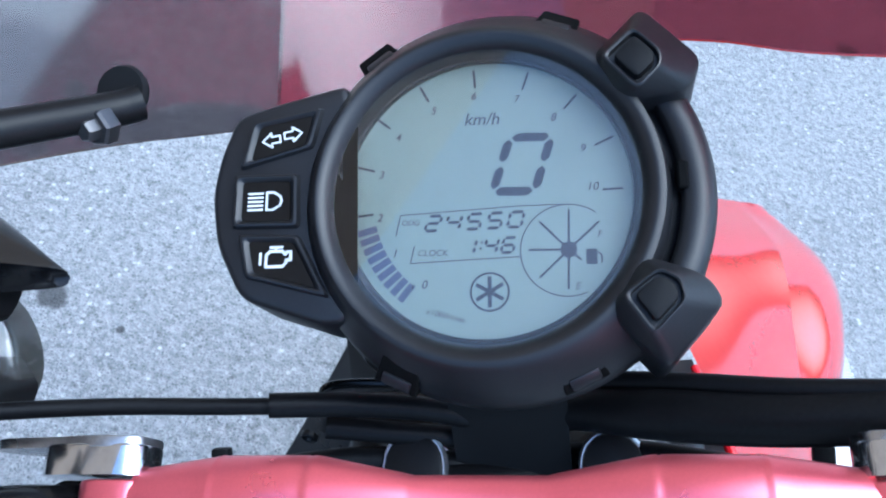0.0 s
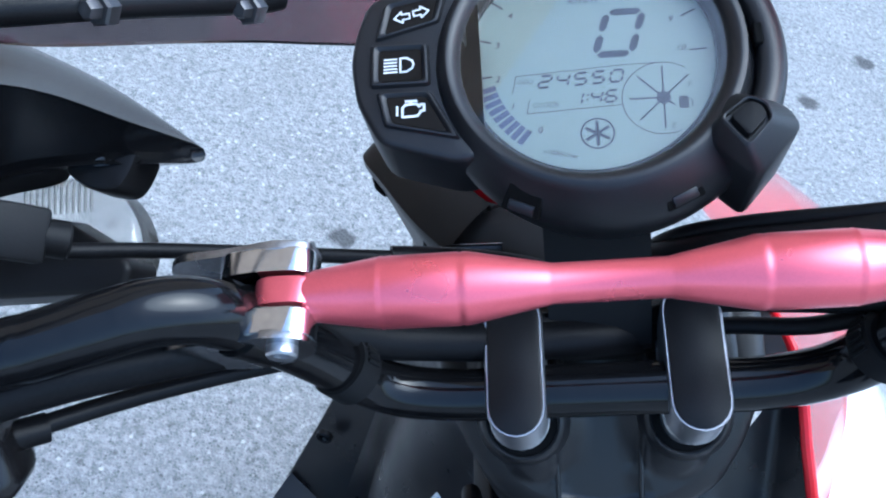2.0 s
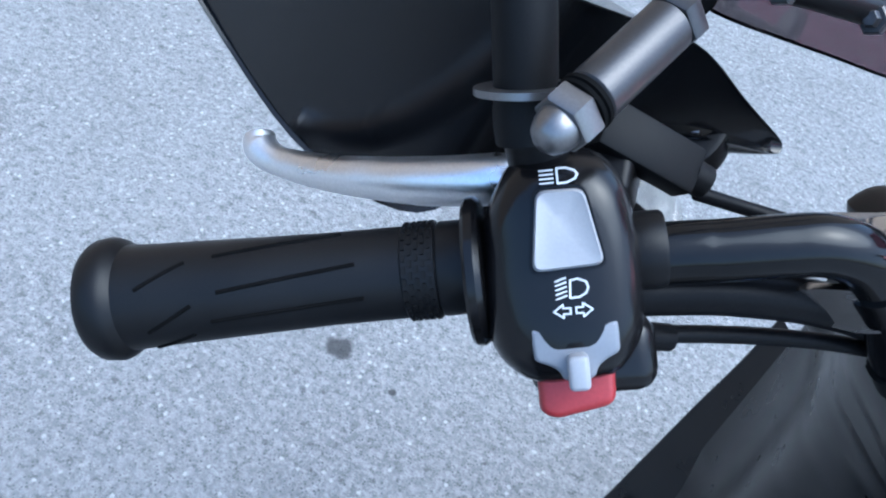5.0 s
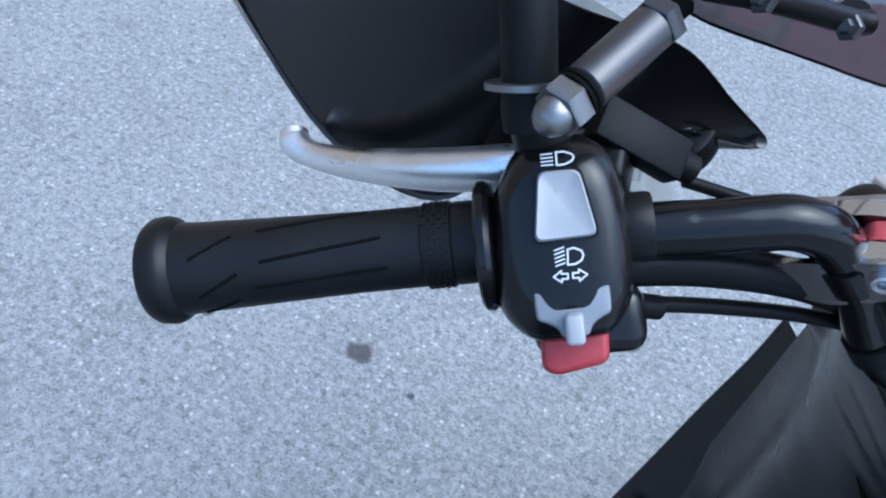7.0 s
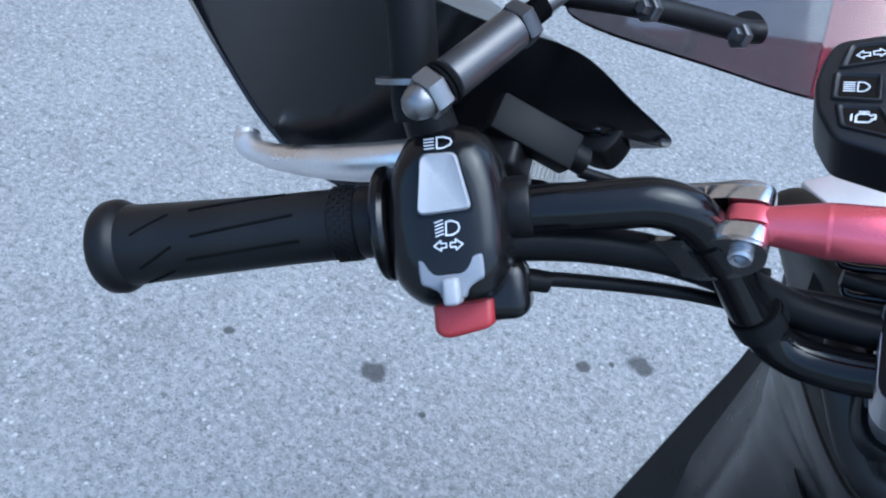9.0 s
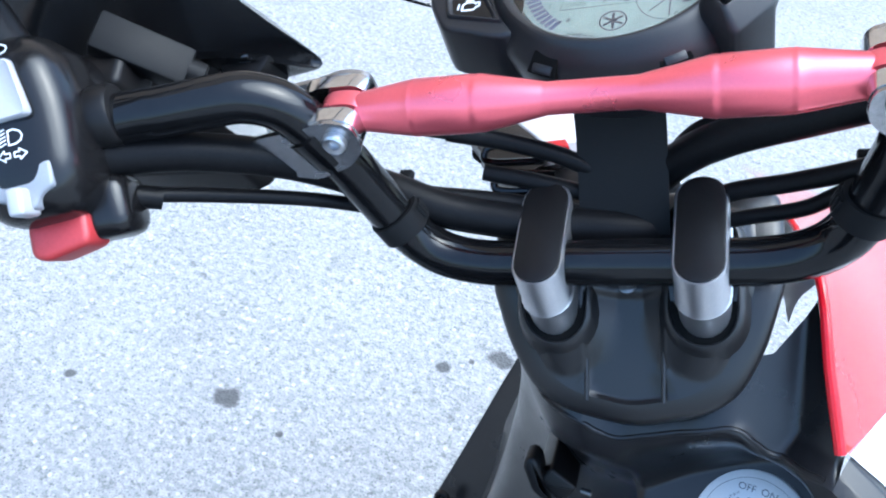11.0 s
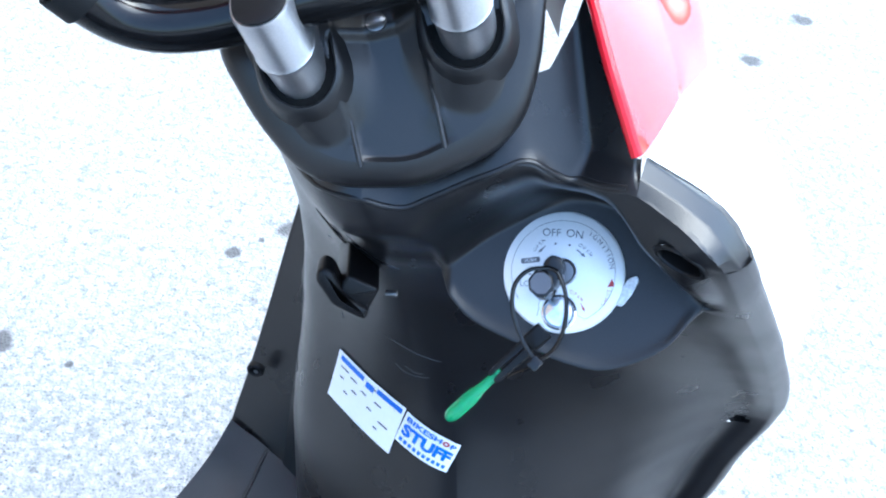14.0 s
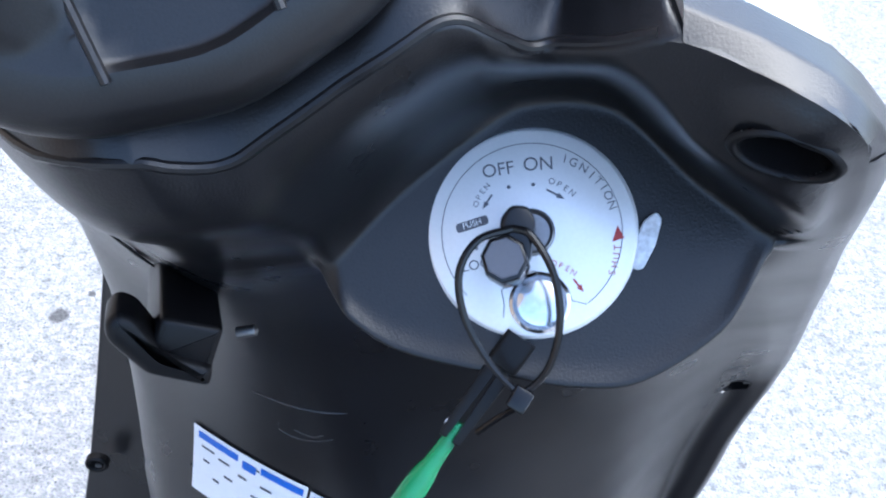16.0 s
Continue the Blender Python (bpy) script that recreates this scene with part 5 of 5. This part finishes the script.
lettering("PUSH", 2.5, (-17.2, 5.2), PAPER, lock, 8, z=Z0 + 0.2)
lettering("LOCK", 4.2, (-16.6, -7.2), GREY_PRINT, lock, 3, z=Z0 + 0.1)
for x, y in ((-4.6, 14.6), (2.8, 14.2), (-17.0, -2.2)):
    part("dot", prism(circle(0.6, 14, (x, y)), Z0, Z0 + 0.12), GREY_PRINT, lock, smooth=0)
for (x0, y0), (x1, y1), ink in (((6.6, 12.0), (11.4, 8.4), GREY_PRINT), ((-10.0, 13.0), (-13.4, 9.2), GREY_PRINT), ((10.4, -15.8), (12.8, -20.0), RED_PRINT)):
    tip, tail = Vector((x1, y1)), Vector((x0, y0))
    along = (tip - tail).normalized()
    across = Vector((-along.y, along.x))
    bm = stroke([tuple(tail), tuple(tip - along * 1.6)], 0.6, Z0)
    bm.faces.new([bm.verts.new((*p, Z0 + 0.12)) for p in (tip, tip - along * 2.4 + across * 0.9, tip - along * 2.4 - across * 0.9)])
    part("arrow", bm, ink, lock, smooth=0)
part("arrow", prism([(23.3, -6.4), (27.0, -5.8), (25.6, -1.8)], Z0, Z0 + 0.12), RED_PRINT, lock, smooth=0)
edge = [(27 * math.cos(radians(a)), 27 * math.sin(radians(a))) for a in range(-60, 221, 6)]
part("border_line", stroke(edge, 0.25, Z0), GREY_PRINT, lock, smooth=0)
part("border_line", stroke([(-12, -24), (-11.2, -20), (-11.4, -16), (-7.5, -12.4), (-1, -11.6), (5.5, -13.6), (8.2, -18.0), (9.0, -22.0), (13, -23.6)], 0.25, Z0), GREY_PRINT, lock, smooth=0)
part("key_barrel", lathe([(0, 2), (6.8, 2), (7.2, 3.4), (6.4, 3.8), (5.6, 3.2), (0, 3.2)], 32), STEEL_DARK, lock, "dark key barrel")
part("fuel_lock", lathe([(0, 2), (9.2, 2), (9.2, 3.6), (8.2, 4.2), (7.6, 3.2), (6.8, 4.8), (4, 5.6), (0, 5.8)], 32, "z", (-0.6, -21.2, 0)), CHROME, lock, "clear-domed seat lock")
flap = part("shutter_tab", prism(rounded([(28, -15.4), (31, -6), (33.5, -1.5), (37.5, 0.6), (39, -1.7), (36, -9), (31, -16)], 1.5, 3), -1, 2.2, 0.6), MILKY, lock, "clear plastic shutter tab")
part("tab_root", prism(rounded([(26, 9), (29.5, 8), (31.5, -1), (28.5, -2)], 1, 2), -1, 1.4, 0.5), GREY_PLASTIC, lock)

# ---- key with its cable tie and green tag ----
key = tagged(new("key"), "black-headed ignition key with a cable tie and a green plastic tag", "key")
key.matrix_world = DIALF @ Matrix.Translation((-0.001, 0, 0.004))
PLACES["key"] = DIALF @ Matrix.Translation((-0.001, 0, 0.004))
part("blade", box((1.8, 8, 16), (0, 0, 3), 0.3, 1), ALLOY, key, frame_of=DIALF)
octagon = [(math.cos(radians(22.5 + 45 * k)), math.sin(radians(22.5 + 45 * k))) for k in range(8)]
km = Matrix.Translation((-8.5, -8, 12)) @ Matrix.Rotation(radians(8), 4, "Z") @ Matrix.Rotation(radians(-6), 4, "X")
part("head", transformed(prism([(6.9 * x, 7.3 * y) for x, y in octagon], -6, 8.4, 1.3, 2), km), SWITCH_SKIN, key, "black plastic key head", frame_of=DIALF)
part("shoulder", transformed(prism(rounded([(-4.5, -8), (4.5, -8), (5.2, 4), (2.5, 8), (-2.5, 8), (-5.2, 4)], 1.5, 2), -9, 5, 1.2, 2), Matrix.Translation((-4.0, -0.5, 13)) @ Matrix.Rotation(radians(-14), 4, "Z")), SWITCH_SKIN, key, frame_of=DIALF)
part("head_plate", transformed(prism([(5.7 * x, 5.9 * y) for x, y in octagon], 8.4, 9.0, 0.3, 1), km), GREY_PRINT, key, "grey-blue face of the key head", frame_of=DIALF)
ring = [(-5, 1, 18), (-15, -1, 21), (-21.5, -9, 22), (-22.5, -21, 18), (-19, -33, 13), (-14, -42, 10), (-9, -46, 9), (-1, -40, 11), (4, -28, 15), (4.5, -14, 19), (0, -2, 19), (-5, 1, 18)]
tie = part("cable_tie", tube(ring, 1.15, 8, 6), SWITCH_SKIN, key, "black nylon cable tie", frame_of=DIALF)
part("tie_lock", transformed(box((6, 7, 5), bevel=0.8), Matrix.Translation((-10.5, -48, 9)) @ Matrix.Rotation(radians(-40), 4, "Z")), SWITCH_SKIN, tie)
part("tie_tail", tube([(-11, -50, 9), (-18, -53, 6), (-25, -57, 2)], 1.0, 8, 4), SWITCH_SKIN, tie)
T0, T1 = Vector((-11, -34.4, -1)), Vector((-55, -80, -1))
way = (T1 - T0).normalized()
m = Matrix.Translation(T0) @ way.to_track_quat("Z", "X").to_matrix().to_4x4()
tag = part("swivel_clip", transformed(prism(rounded([(-5.4, -5), (5.4, -5), (5.8, 5), (-5.8, 5)], 1.6, 3), -5, 6, 1.2, 2), m), PLASTIC, key, "black swivel clip", frame_of=DIALF)
part("collar", transformed(lathe([(0, 5), (3.8, 5), (3.8, 9), (0, 9)], 20), m), PLASTIC, tag)
for side in (-1, 1):
    part("prong", transformed(prism(rounded([(-4.6, side * 0.25), (4.6, side * 0.25), (4.2, side * 4.6), (-4.2, side * 4.6)], 0.8, 2), 8, 33, 1.0, 2, 0.8), m), PLASTIC, tag)
part("pin", transformed(lathe([(0, 0), (1.2, 0), (1.2, 4.2), (0, 4.2)], 12, "y", (0, 0, 29)), m), ALLOY, tag)
part("green_tag", transformed(lathe([(0, 27), (2.4, 27), (2.5, 34), (2.9, 42), (3.8, 46), (4.2, 50), (4.2, 60), (3.7, 64), (2.0, 66.5), (0, 67)], 20), m), GREEN, key, "translucent green plastic tag", frame_of=DIALF)

# ---- fairings ----
DECAL_BLUE = material("dark_blue_print", (0.02, 0.02, 0.12), 0.4, bump=0.0)
def sheet(name, curves, mat, label, steps=6, rows=6):
    """A smooth panel through rows of points."""
    lines = [smooth_path(c, steps) for c in curves]
    cols = [smooth_path([l[i] for l in lines], rows) for i in range(len(lines[0]))]
    bm = bmesh.new()
    loop_faces(bm, cols, closed=False)
    return part(name, bm, mat, scooter, label, frame_of=BODY, smooth=60)


STRIP = [(135, -196, 403), (122, -181, 437), (106, -153, 472), (79, -105, 477), (35, -35, 466), (-20, 30, 440)]
RIDGE = [(137, -194, 402), (152, -126, 392), (142, -75, 409), (132, -25, 414), (120, 40, 408), (92, 92, 392)]
FLARE = [(137.5, -194, 401.5), (153, -123, 391), (157, -62, 388), (165, 4, 383), (157, 70, 372), (112, 104, 380)]
OUT = [(138, -194, 401), (154, -120, 389), (166, -55, 366), (175, 10, 343), (164, 80, 338), (115, 118, 345)]
CHEEK = [(172, -192, 374), (183, -140, 374), (186, -60, 352), (189, 5, 320), (170, 85, 312), (115, 132, 312)]
WAIST = [(193, -180, 328), (210, -125, 316), (222, -50, 293), (229, 5, 254), (200, 95, 258), (125, 150, 262)]
HIP = [(215, -134, 250), (236, -92, 240), (249, -50, 222), (257, 0, 182), (230, 100, 180), (140, 165, 180)]
LEG = [(242, -60, 140), (252, -40, 140), (263, -15, 130), (266, 25, 120), (240, 115, 120), (150, 180, 120)]
FOOT = [(252, -6, 40), (256, 2, 40), (256, 20, 40), (256, 50, 40), (230, 130, 40), (145, 195, 40)]
inner = [Vector(p) * 0.5 + Vector(q) * 0.5 + Vector((0, 0, 1.0 * (0 < k < 5))) for k, (p, q) in enumerate(zip(STRIP, RIDGE))]
sheet("fairing_top", [STRIP, inner, RIDGE], RED_PAINT, "gloss red upper fairing panel")
sheet("fairing_flare", [RIDGE, FLARE, OUT], RED_PAINT, "gloss red flared edge of the fairing")
sheet("fairing_side", [OUT, CHEEK, WAIST, HIP, LEG, FOOT], WHITE_PAINT, "gloss white side fairing panel")
part("trim_strip", tube([(x - 1, y - 3, z + 1) for x, y, z in STRIP[:4]], [2.9, 2.7, 2.4, 1.8], 10, 6), RED_TRIM, scooter, "red edge strip of the fairing", frame_of=BODY)
part("decal", box((2.2, 3, 10), (187.5, -122, 360), 0.5, 1, Matrix.Rotation(radians(-18), 4, "Y")), DECAL_BLUE, scooter, "small dark blue decal", frame_of=BODY)
sheet("inner_panel", [[(106, -152, 466), (92, -126, 471), (77, -100, 472)], [(98, -150, 452), (86, -122, 458), (72, -94, 460)], [(95, -150, 436), (84, -120, 440), (68, -88, 444)]], PALE_PLASTIC, "pale inner panel beside the fork cover")

# left shoulder of the body, under the gauge
STATIONS = (((-124, -62, 474), (-127, -66, 472)), ((-121, -60, 481), (-132, -75, 475.5)), ((-113, -65, 485.5), (-129.5, -88, 479)), ((-95, -79, 487), (-114, -105, 482)), ((-67, -101, 487), (-86, -133, 484)), ((-50, -112, 486), (-62, -150, 483)))
sections = []
for k, (inner_edge, rear_edge) in enumerate(STATIONS):
    a, b = Vector(inner_edge), Vector(rear_edge)
    size = 0.35 if k == 0 else 1.0
    sections.append([a + Vector((0, 3, -8 * size)), a, a.lerp(b, 0.2) + Vector((0, 0, 1.8 * size)), a.lerp(b, 0.5) + Vector((0, 0, 2.6 * size)), a.lerp(b, 0.8) + Vector((0, 0, 1.8 * size)), b, b + Vector((1.2, -0.6, -4)) * size, b + Vector((14, 3, -30)), b + Vector((27, 6, -62))])
lines = [smooth_path([r[i] for r in sections], 5) for i in range(9)]
shoulder = part("body_shoulder", loop_faces(bmesh.new(), [[l[i] for l in lines] for i in range(len(lines[0]))], closed=False), PLASTIC, scooter, "black plastic shoulder of the front body", frame_of=BODY, smooth=40)
# near-black bead, the shade of the slot as colour
part("slot", tube([(-122.5, -88, 468), (-118, -93, 467), (-112.5, -98.5, 467)], [2.4, 3.6, 2.4], 12, 4), BLACK_AND_GAP_SHADE, shoulder)
part("front_panel", prism(rounded([(-120, -56), (-113, -63.5), (-95, -77.5), (-67, -99.5), (-48, -84), (-36, -40), (-60, -12), (-106, -32)], 4, 3), 420, 486.6, 2, 3, 1), WHITE_PAINT, scooter, "gloss white front body panel", frame_of=BODY)
part("inner_cowl", prism(rounded([(-60, -94), (-67, -105), (-84, -133), (0, -140), (20, -90), (-10, -56), (-40, -72)], 4, 2), 410, 476, 4, 2, 2), PLASTIC, scooter, "black inner cowl under the gauge", frame_of=BODY)
part("red_wedge", prism([(-68, -102), (-56, -92), (-48, -104)], 480, 489.5, 1.0, 2), RED_TRIM, scooter, "red wedge on the front body", frame_of=BODY)

# ---- cables ----
def cable(points, r, label="black control cable", mat=CABLE, name="cable"):
    return part(name, tube(points, r, 14, 8), mat, scooter, label, frame_of=STEER)


cable([(-208, -3, 104), (-176, 6, 87), (-142, 13, 60), (-112, 17, 20), (-84, 14, -4), (-45, 12, -18), (0, 12, -28), (30, 14, -44)], 9.0, "black cable sleeve along the handlebar")
cable([(-210, -17, 94), (-176, -5, 64), (-140, 4, 36), (-110, 9, 8), (-80, 9, -12), (-40, 9, -30), (0, 9, -40)], 3.6)
cable([(-210, -17, 94), (-202, -14.5, 86), (-195, -12.5, 79)], 5.4, "moulded cable boot")
cable([(-194, 50, 70), (-170, 51, 52), (-135, 50, 34), (-100, 48, 22), (-60, 46, 8)], 3.1, "black brake hose")
cable([(-84, 47.5, 17), (-55, 46, 6), (-28, 42, -6), (-5, 34, -20), (10, 26, -34)], 4.6, "black rubber hose sleeve")
cable([(-70, 36, -6), (-40, 32, -14), (-10, 28, -26)], 4.4)
cable([(-96, 20, 2), (-60, 22, -14), (-20, 18, -24), (10, 14, -36)], 5.2)
cable([(10, 38, -34), (28, 42, -12), (52, 42, 8), (84, 42, 22), (118, 44, 32), (160, 46, 44), (230, 48, 60), (330, 40, 90)], 9.2, "thick black throttle cable sleeve")
cable([(16, 46, -30), (34, 52, -4), (60, 53, 12), (92, 52, 26), (120, 52, 34)], 3.4)
cable([(20, 20, -36), (48, 24, -16), (76, 22, -2), (104, 20, 14), (150, 24, 34), (240, 22, 56), (330, 14, 84)], 4.6)
cable([(30, 14, -34), (56, 14, -22), (82, 12, -8), (104, 14, 8), (150, 12, 24), (240, 8, 44), (320, 0, 70)], 3.8)
loop = [(-36, 44, -12), (-62, 44, -10), (-68, 40, -11), (-64, 36, -13), (-36, 36, -14)]
part("wire_clip", tube([(x, y - 4, z - 8) for x, y, z in loop], 2.2, 10, 5), GLOSS_BLACK, scooter, "black wire cable guide", frame_of=STEER)
part("wire_clip", tube([(x - 4, y + 8, z + 2) for x, y, z in loop], 2.0, 10, 5), GLOSS_BLACK, scooter, "black wire cable guide", frame_of=STEER)

# brake-lever switch cover and the turn signal under the guard
d = Vector((33, -6, -30)).normalized()
m = Matrix.Translation((-213, 57, 95)) @ d.to_track_quat("X", "Z").to_matrix().to_4x4()
cov = part("switch_cover", transformed(box((46, 20, 14), bevel=2), m), MATT_BLACK, scooter, "black brake switch cover", frame_of=STEER)
part("boot", transformed(lathe([(0, 22), (7, 22), (7, 30), (5.5, 31), (0, 31)], 20, "x"), m), RUBBER, cov)
housing = rounded([(-312, 40), (-312, 77), (-238, 77), (-207, 57), (-204, 52), (-207, 44), (-213, 40)], 3, 3)
signal = part("turn_signal", prism(housing, -24, 0, 3, 3, 1), PLASTIC, scooter, "front turn signal with a clear ribbed lens", frame_of=STEER)
clear = rounded([(-314, 44), (-314, 97), (-232, 97), (-216, 89), (-207, 73), (-205, 58), (-211, 44)], 8, 4)
part("lens", prism(clear, -30, -9, 6, 4, 0), LENS, signal, "clear ribbed lens")
for k in range(12):
    arc = [(-262 + 3.0 * k, 91 + 6.2 * math.cos(radians(v)), -15 + 6.2 * math.sin(radians(v))) for v in (0, 30, 60, 90)]
    part("lens_rib", tube([(arc[0][0], arc[0][1], -28), *arc, (arc[0][0], 80, -8.8)], 0.8, 6, 2), LENS, signal)


# ---- running gear under the body ----
DOWN = Vector((0.246, 0.49, -0.835)).normalized()
HEAD = STEER @ Vector((0.0, -0.015, -0.075))
AXLE = HEAD + DOWN * ((HEAD.z - 0.228) / -DOWN.z)
turn = STEER.to_3x3().col[0].normalized()
fore = turn.cross(Vector((0, 0, 1))).normalized()
WHEEL = axes(AXLE, turn, fore, turn.cross(fore))
wheel = part("front_wheel", lathe([(60, -22), (64, -22), (64, -30), (24, -30), (24, 30), (64, 30), (64, 22), (60, 22)], 40, "x"), ALLOY, scooter, "front wheel on the asphalt", frame_of=WHEEL)
part("tyre", lathe([(122, -42), (136, -46), (160, -54), (190, -54), (208, -44), (217, -26), (220, 0), (217, 26), (208, 44), (190, 54), (160, 54), (136, 46), (122, 42)], 64, "x"), RUBBER, wheel, "black rubber tyre")
part("rim", lathe([(128, -44), (118, -44), (112, -30), (108, 0), (112, 30), (118, 44), (128, 44), (128, 40), (120, 28), (118, 0), (120, -28), (128, -40)], 64, "x"), ALLOY, wheel, "cast alloy rim")
for k in range(3):
    spoke = transformed(box((24, 26, 60), (0, 0, 88), 4), Matrix.Rotation(radians(120 * k), 4, "X"))
    part("spoke", spoke, ALLOY, wheel)
up = WHEEL.inverted() @ HEAD * 1000
for s in (-1, 1):
    part("fork_leg", tube([(s * 74, 0, 0), (s * 74, up.y * 0.5, up.z * 0.5), (s * 60, up.y * 0.72, up.z * 0.72)], 16, 16, 4), STEEL_DARK, scooter, "dark steel front fork leg", frame_of=WHEEL)
part("fork_yoke", tube([(-74, up.y * 0.7, up.z * 0.7), (0, up.y * 0.74, up.z * 0.74), (74, up.y * 0.7, up.z * 0.7)], 18, 16, 4), STEEL_DARK, scooter, "dark steel fork yoke", frame_of=WHEEL)
part("steering_stem", tube([(0, up.y * 0.74, up.z * 0.74), (0, up.y * 0.98, up.z * 0.98)], 17, 16, 2), STEEL_DARK, scooter, "steel steering stem", frame_of=WHEEL)
foot = BODY @ Vector((-0.30, -0.20, -0.24))
ground_foot = Vector((foot.x - 0.10, foot.y - 0.02, 0.0))
leg = [tuple((p - ROOT) * 1000) for p in (foot, foot.lerp(ground_foot, 0.5) + Vector((-0.01, 0, 0)), ground_foot + Vector((0.0, 0, 0.012)))]
part("side_stand", tube(leg, 9, 14, 4), STEEL_DARK, scooter, "steel side stand on the asphalt", frame_of=Matrix.Translation(ROOT))

# floor between shield and seat, rear body and rear wheel
def slab(z, y0, y1, half0, half1, mid):
    """A level ring, narrower in front than behind, rounded at its corners."""
    return [(mid + x, y, z) for x, y in rounded([(-half0, y0), (-half1, y1), (half1, y1), (half0, y0)], 45, 5)]


bm = bmesh.new()
loop_faces(bm, [slab(z, y0, -720, a, 260, 50) for z, y0, a in ((-300, -80, 250), (-262, -66, 290), (-240, -60, 304), (-234, -66, 298))])
part("floor_pan", bm, GRAINED, scooter, "black plastic step-through floor", frame_of=BODY, smooth=60)
bm = bmesh.new()
loop_faces(bm, [slab(z, y0, y1, a, b, -40) for z, y0, y1, a, b in ((-233, -560, -960, 120, 95), (-120, -548, -1080, 132, 112), (0, -560, -1240, 130, 118), (70, -590, -1340, 122, 110), (96, -600, -1350, 112, 100))])
part("rear_body", bm, PLASTIC, scooter, "black plastic rear body", frame_of=BODY, smooth=60)
bm = bmesh.new()
loop_faces(bm, [slab(z, y0, y1, a, b, -40) for z, y0, y1, a, b in ((97, -585, -1330, 118, 108), (125, -570, -1345, 132, 118), (160, -576, -1340, 130, 116), (182, -596, -1320, 116, 102), (190, -630, -1290, 88, 78))])
part("seat", bm, RUBBER, scooter, "black vinyl seat", frame_of=BODY, smooth=60)
REAR = BODY @ Matrix.Translation((-0.04, -1.0, -0.374))
rear = part("rear_wheel", lathe([(60, -22), (64, -22), (64, -30), (24, -30), (24, 30), (64, 30), (64, 22), (60, 22)], 40, "x"), STEEL_DARK, scooter, "rear wheel on the asphalt", frame_of=REAR)
part("tyre", lathe([(122, -42), (136, -46), (160, -54), (190, -54), (208, -44), (217, -26), (220, 0), (217, 26), (208, 44), (190, 54), (160, 54), (136, 46), (122, 42)], 64, "x"), RUBBER, rear, "black rubber tyre")
part("rim", lathe([(128, -44), (118, -44), (62, -24), (62, 24), (118, 44), (128, 44)], 64, "x"), ALLOY, rear, "cast alloy rim")
